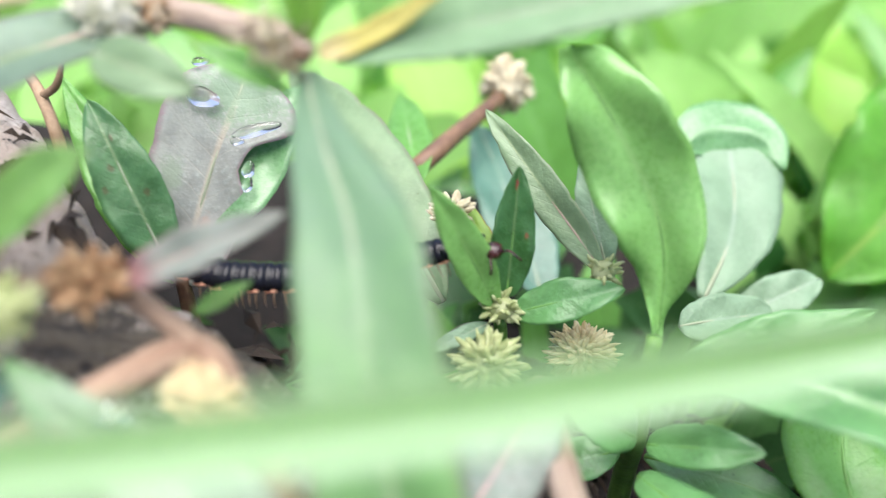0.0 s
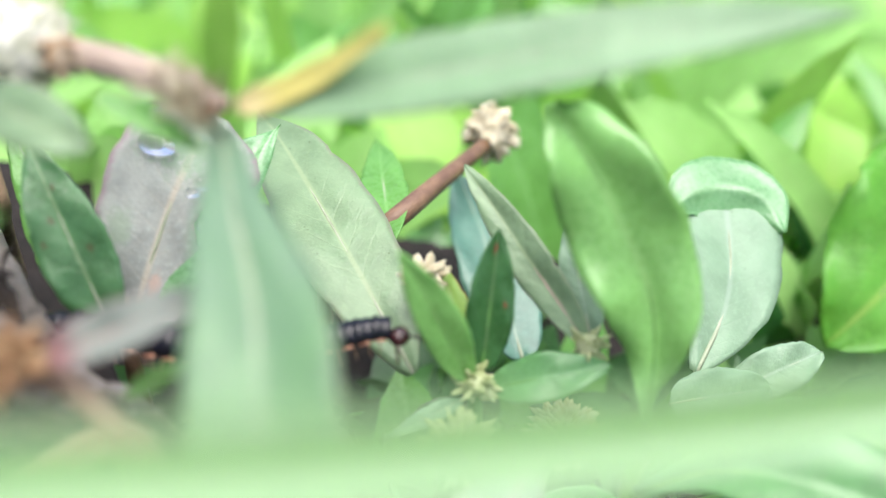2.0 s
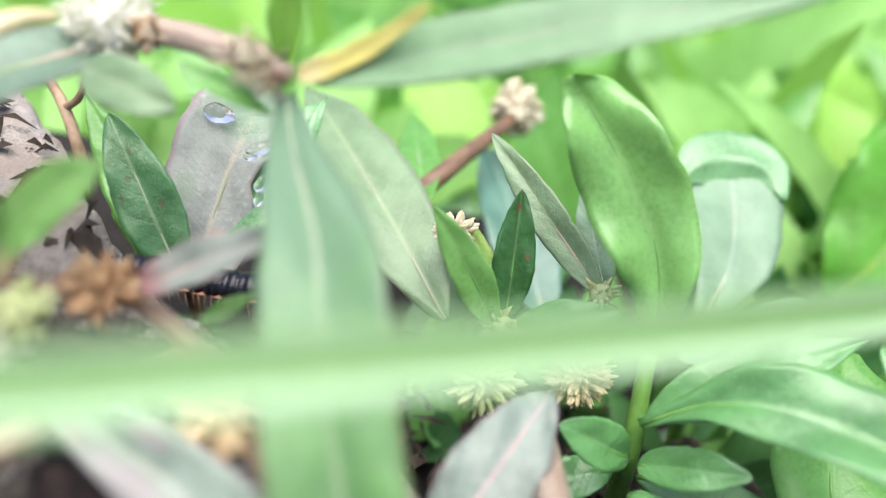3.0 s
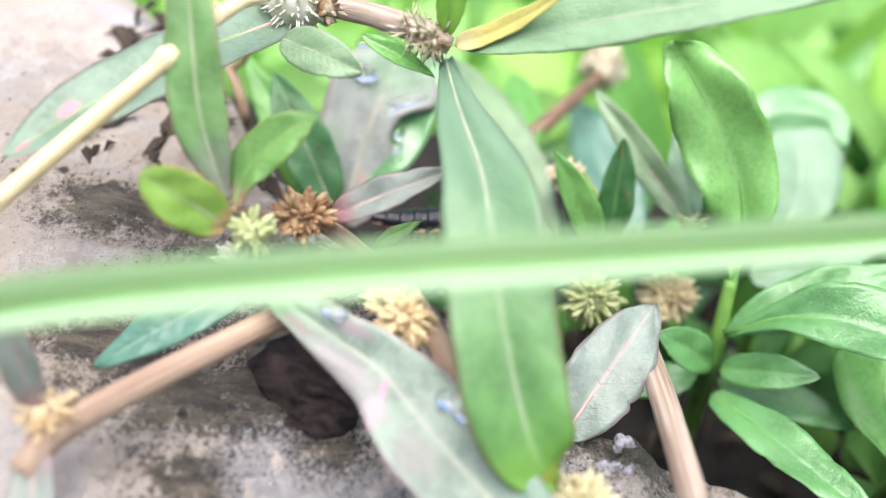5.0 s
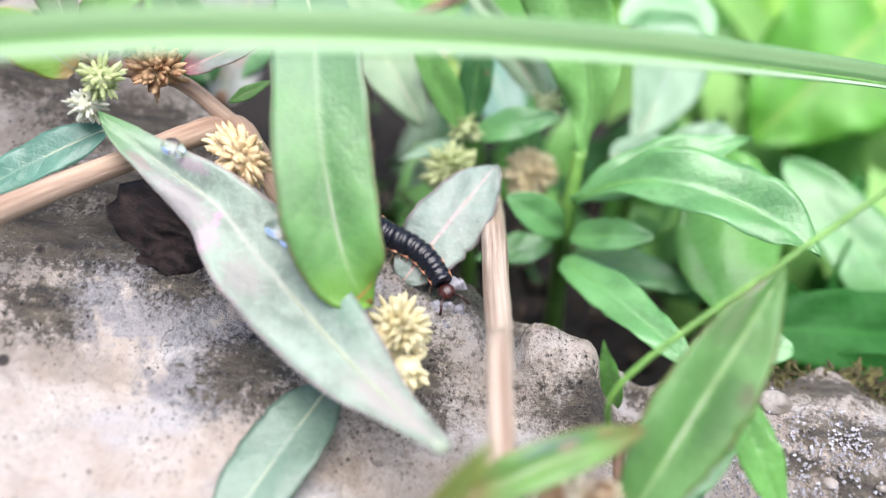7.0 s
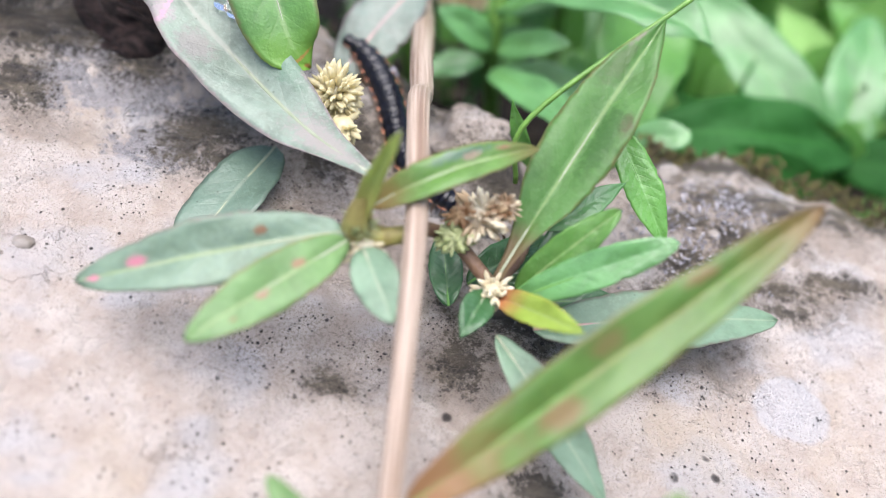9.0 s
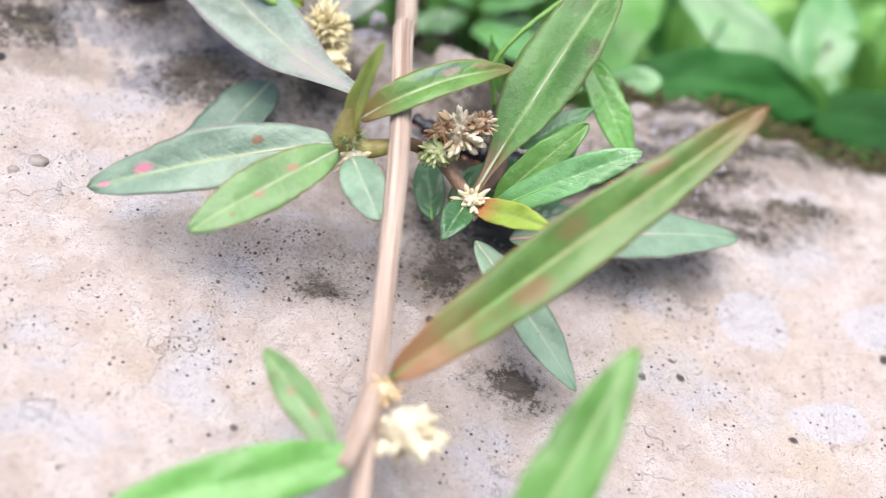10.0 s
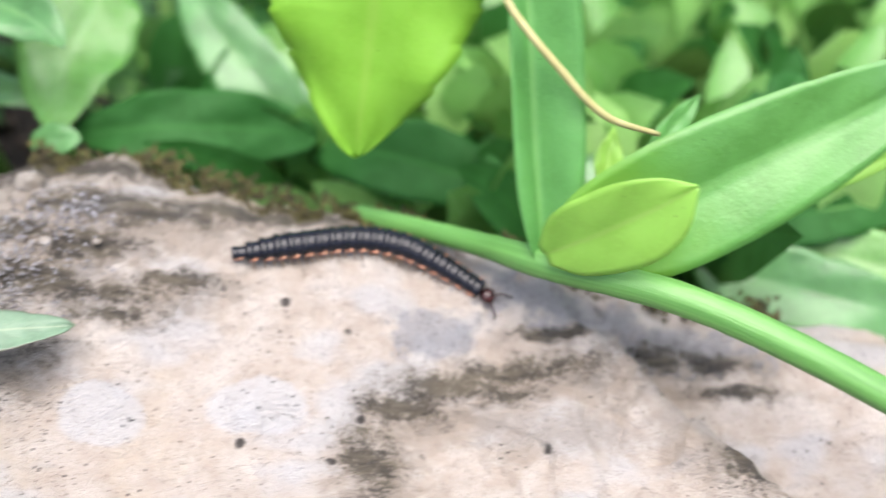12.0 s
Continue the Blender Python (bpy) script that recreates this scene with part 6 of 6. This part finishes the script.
def moss():
    """Small moss cushions along the stone's rim."""
    pick = random.Random(12)
    verts, faces = [], []
    hearts = [(pick.uniform(4.2, 14), pick.gauss(-0.05, 0.18)) for _ in range(110)]
    for _ in range(2400):
        hx, hy = pick.choice(hearts)
        x = hx + pick.gauss(0, 0.13)
        y = float(rim_of(np.float64(hx))) + hy + pick.gauss(0, 0.1)
        z = float(stone_height(np.float64(x), np.float64(y))) - 0.12
        c, h = vec((x, y, z - 0.12)), pick.uniform(0.04, 0.11)
        k = len(verts)
        a = pick.uniform(0, 6)
        verts += [c + 0.05 * vec((math.cos(a + j * 2.1), math.sin(a + j * 2.1), 0)) for j in range(3)] + [c + vec((pick.uniform(-0.08, 0.08), pick.uniform(-0.08, 0.08), h))]
        faces += [(k, k + 1, k + 3), (k + 1, k + 2, k + 3), (k + 2, k, k + 3)]
    return tagged(mesh_part("moss", verts, faces, MOSS, smooth=False), "olive moss along the rim of the stone", "moss", kind="stuff")


moss()

# ---- the millipede ----
SHELL = plain_material("glossy_black_shell", (0.008, 0.008, 0.014), (0.004, 0.004, 0.006), 9.0, 0.17, 0.16, gloss=0.38)
ORANGE = plain_material("orange_side_spot", (0.6, 0.3, 0.17), (0.42, 0.15, 0.08), 12.0, 0.4, 0.2)
LEGS = plain_material("pale_brown_leg", (0.3, 0.2, 0.12), (0.16, 0.09, 0.05), 12.0, 0.4, 0.1)
HEAD = plain_material("dark_red_head", (0.045, 0.008, 0.006), (0.012, 0.004, 0.004), 12.0, 0.25, 0.2, gloss=0.6)
RINGS, LENGTH = 20, 3.3


def ring_mesh(name, girth, skin, scale=1.0):
    """One body ring: a domed half with a raised hind rim and a groove, flattened below."""
    sides = 20
    profile = [(-0.5, 0.84), (-0.42, 0.92), (-0.28, 0.96), (-0.12, 0.93), (-0.03, 0.87), (0.06, 0.94), (0.2, 1.01), (0.36, 1.0), (0.46, 0.94), (0.5, 0.84)]
    verts, faces = [], []
    for along, r in profile:
        for k in range(sides):
            a = 2 * math.pi * k / sides
            cy, cz = math.cos(a), math.sin(a)
            high = 0.82 if cz > 0 else 0.55
            verts.append((-along * 0.184 * scale, cy * girth * r, cz * girth * r * high))
    for i in range(len(profile) - 1):
        for k in range(sides):
            j = (k + 1) % sides
            faces.append((i * sides + k, i * sides + j, (i + 1) * sides + j, (i + 1) * sides + k))
    faces.append(tuple(range(sides))[::-1])
    faces.append(tuple((len(profile) - 1) * sides + k for k in range(sides)))
    return verts, faces


def keel_mesh(girth, side):
    """The flat side lobe of a ring, pointed backwards."""
    outline = [(0.04, 0.86), (0.045, 0.97), (0.02, 1.02), (-0.04, 1.04), (-0.075, 1.03), (-0.05, 0.86)]
    verts = [(x, side * y * girth, 0.02 * girth - 0.35 * (y - 0.8) * girth + h) for h in (0.004, -0.01) for x, y in outline]
    n = len(outline)
    faces = [tuple(range(n)), tuple(range(2 * n - 1, n - 1, -1))] + [(i, n + i, n + (i + 1) % n, (i + 1) % n) for i in range(n)]
    return verts, faces


def bent_leg(girth, side, along):
    return tube([(along, side * girth * 0.35, -0.06), (along + 0.01, side * girth * 0.95, -0.03), (along + 0.02, side * girth * 1.3, -0.11), (along + 0.03, side * girth * 1.4, -0.19)], [0.009, 0.009, 0.006, 0.003], 6, 8)


def local_part(name, verts, faces, skin, parent, label="", smooth=True):
    mesh = bpy.data.meshes.new(name)
    mesh.from_pydata((np.asarray(verts, float) * CM).tolist(), [], faces)
    if smooth:
        mesh.polygons.foreach_set("use_smooth", [True] * len(mesh.polygons))
    mesh.materials.append(skin)
    ob = new(name, mesh)
    ob.parent = parent
    return tagged(ob, label) if label else ob


def build_millipede():
    body = new("millipede")
    tagged(body, "glossy black millipede with orange side spots crawling over the stone", "millipede")
    rings, legs = [], []
    for i in range(RINGS):
        f = i / (RINGS - 1)
        girth = 0.176 * (1 - 0.3 * max(0, 1 - f * 2.8) - 0.5 * max(0, (f - 0.8) / 0.2) ** 2)
        if i == 0:
            verts, faces = lump_points((0.02, 0, -0.03), (0.1, 0.105, 0.08))
            ring = local_part("head", verts, faces, HEAD, body, "dark red head")
            for side in (-1, 1):
                local_part("antenna", *tube([(0.1, side * 0.05, 0.0), (0.16, side * 0.11, 0.03), (0.22, side * 0.14, 0.0), (0.27, side * 0.18, -0.05)], [0.012, 0.014, 0.014, 0.016], 6, 8), HEAD, ring)
        else:
            ring = local_part("body_ring", *ring_mesh("body_ring", girth, SHELL), SHELL, body)
            for side in (-1, 1):
                local_part("side_spot", *keel_mesh(girth, side), ORANGE, ring, "orange side lobe", smooth=False)
                for along in ((0.04, -0.05) if 3 < i < RINGS - 2 else (0.0,)) if i < RINGS - 1 else ():
                    legs.append((local_part("leg", *bent_leg(girth, side, along), LEGS, ring), side, i + (0.5 if along < 0 else 0.0)))
        rings.append(ring)
    return body, rings, legs


def lump_points(at, sizes):
    verts, faces = [], []
    for i in range(9):
        a = math.pi * i / 8
        for k in range(12):
            b = 2 * math.pi * k / 12
            verts.append((at[0] + sizes[0] * math.cos(a), at[1] + sizes[1] * math.sin(a) * math.cos(b), at[2] + sizes[2] * math.sin(a) * math.sin(b)))
    for i in range(8):
        for k in range(12):
            j = (k + 1) % 12
            faces.append((i * 12 + k, i * 12 + j, (i + 1) * 12 + j, (i + 1) * 12 + k))
    return verts, faces


millipede, rings, legs = build_millipede()


def over_stone(x, y, lift=0.16):
    return (x, y, float(stone_height(np.float64(x), np.float64(y))) + lift)


def crawl_line(t):
    """The line along which the millipede crawls; its loop among the stems draws in at first."""
    draw = float(smooth_step(1.9, 2.6, t))
    near = float(smooth_step(0.5, 0.9, t))
    turn = vec((0.5, 8.0, 4.5)) * (1 - near) + vec((-0.1, 8.05, 4.3)) * near
    turn = turn * (1 - draw) + vec((-0.8, 7.4, 4.25)) * draw
    return [
        (-6.5, 8.4, 4.1), (-4.6, 8.1, 4.4), (-3.1, 7.9, 4.4), (-2.0, 7.8, 4.28), (-1.0, 7.85, 4.3), tuple(turn),
        (-0.75 + 0.3 * (1 - draw), 6.9, 4.1), (-0.8, 6.0, 3.93), (-0.36, 5.58, 3.82), over_stone(0.25, 5.3), over_stone(0.64, 4.6), over_stone(0.92, 3.75), over_stone(1.5, 3.2),
        over_stone(2.7, 3.05), over_stone(3.8, 3.0), over_stone(4.9, 3.05), over_stone(5.93, 3.15), over_stone(6.9, 3.22), over_stone(7.6, 3.4), over_stone(8.4, 3.52), over_stone(8.95, 3.48), over_stone(9.36, 3.3), over_stone(10.05, 2.85), over_stone(10.4, 2.5), over_stone(10.7, 2.0),
    ]


# seconds, the point of the line (by its number) at which the head is
HEADS = [(0.0, 5.0), (2.4, 5.0), (5.0, 7.1), (6.0, 8.05), (6.25, 8.5), (6.5, 8.95), (8.5, 11.7), (9.0, 12.4), (9.5, 13.35), (10.0, 14.6), (10.5, 16.0), (11.0, 18.15), (11.5, 20.35), (12.0, 22.0)]


def crawl_pose(t, index):
    """Where ring number index is at time t, and how it is turned."""
    points = crawl_line(t)
    line = bezier(points, 900)
    run = np.concatenate([[0], np.cumsum(np.linalg.norm(np.diff(line, axis=0), axis=1))])
    number = np.interp(t, [h[0] for h in HEADS], [h[1] for h in HEADS])
    head = np.interp(number / (len(points) - 1) * 899, np.arange(900), run)
    back = head - LENGTH * index / (RINGS - 1)
    here = vec([np.interp(back, run, line[:, k]) for k in range(3)])
    ahead = vec([np.interp(back + 0.12, run, line[:, k]) for k in range(3)])
    behind = vec([np.interp(back - 0.12, run, line[:, k]) for k in range(3)])
    x = unit(ahead - behind)
    up = vec((-0.05, -0.3, 0.95))
    y = unit(np.cross(up, x))
    z = np.cross(x, y)
    m = Matrix((x, y, z)).transposed().to_4x4()
    m.translation = Vector(here) * CM
    return m


def motions():
    """The millipede's crawl, ring by ring, and the sway of the grass blade and the sprig."""
    side, rise = Vector((0.0, 0.819, -0.574)), Vector((0.0, 0.574, 0.819))
    sway = [(0.0, -0.32, 1.1), (0.5, -0.07, -0.5), (1.0, -0.12, -1.9), (1.5, 0.01, -0.6), (2.0, 0.14, -1.1), (2.5, 0.19, -1.7), (3.0, -0.03, 1.6), (5.0, -0.04, 1.4), (5.5, 0.04, 1.0), (6.0, 0.12, 1.1), (6.5, 0.07, -0.4), (12.0, 0.07, -0.4)]
    rest = near_blade.location.copy()
    walk(near_blade, [(t, Matrix.Translation(rest + rise * lift * CM) @ Matrix.Rotation(-radians(lean), 4, side)) for t, lift, lean in sway])
    rest = sprig.location.copy()
    walk(sprig, [(t, Matrix.Translation(rest + Vector((shift * CM, 0, 0)))) for t, shift in ((0.0, 0.27), (0.5, -0.02), (1.0, 0.03), (1.5, 0.0), (12.0, 0.0))])
    times = [k * 0.25 for k in range(49)]
    middle = [crawl_pose(t, RINGS // 2) for t in times]
    walk(millipede, list(zip(times, middle)))
    for i, ring in enumerate(rings):
        walk(ring, [(t, m.inverted() @ crawl_pose(t, i)) for t, m in zip(times, middle)])
    for leg, side, place in legs:
        walk(leg, [(t, Matrix.Rotation(radians(14) * side * math.sin(2 * math.pi * (t * 1.1 + place / 6)), 4, "Z")) for t in times])


motions()
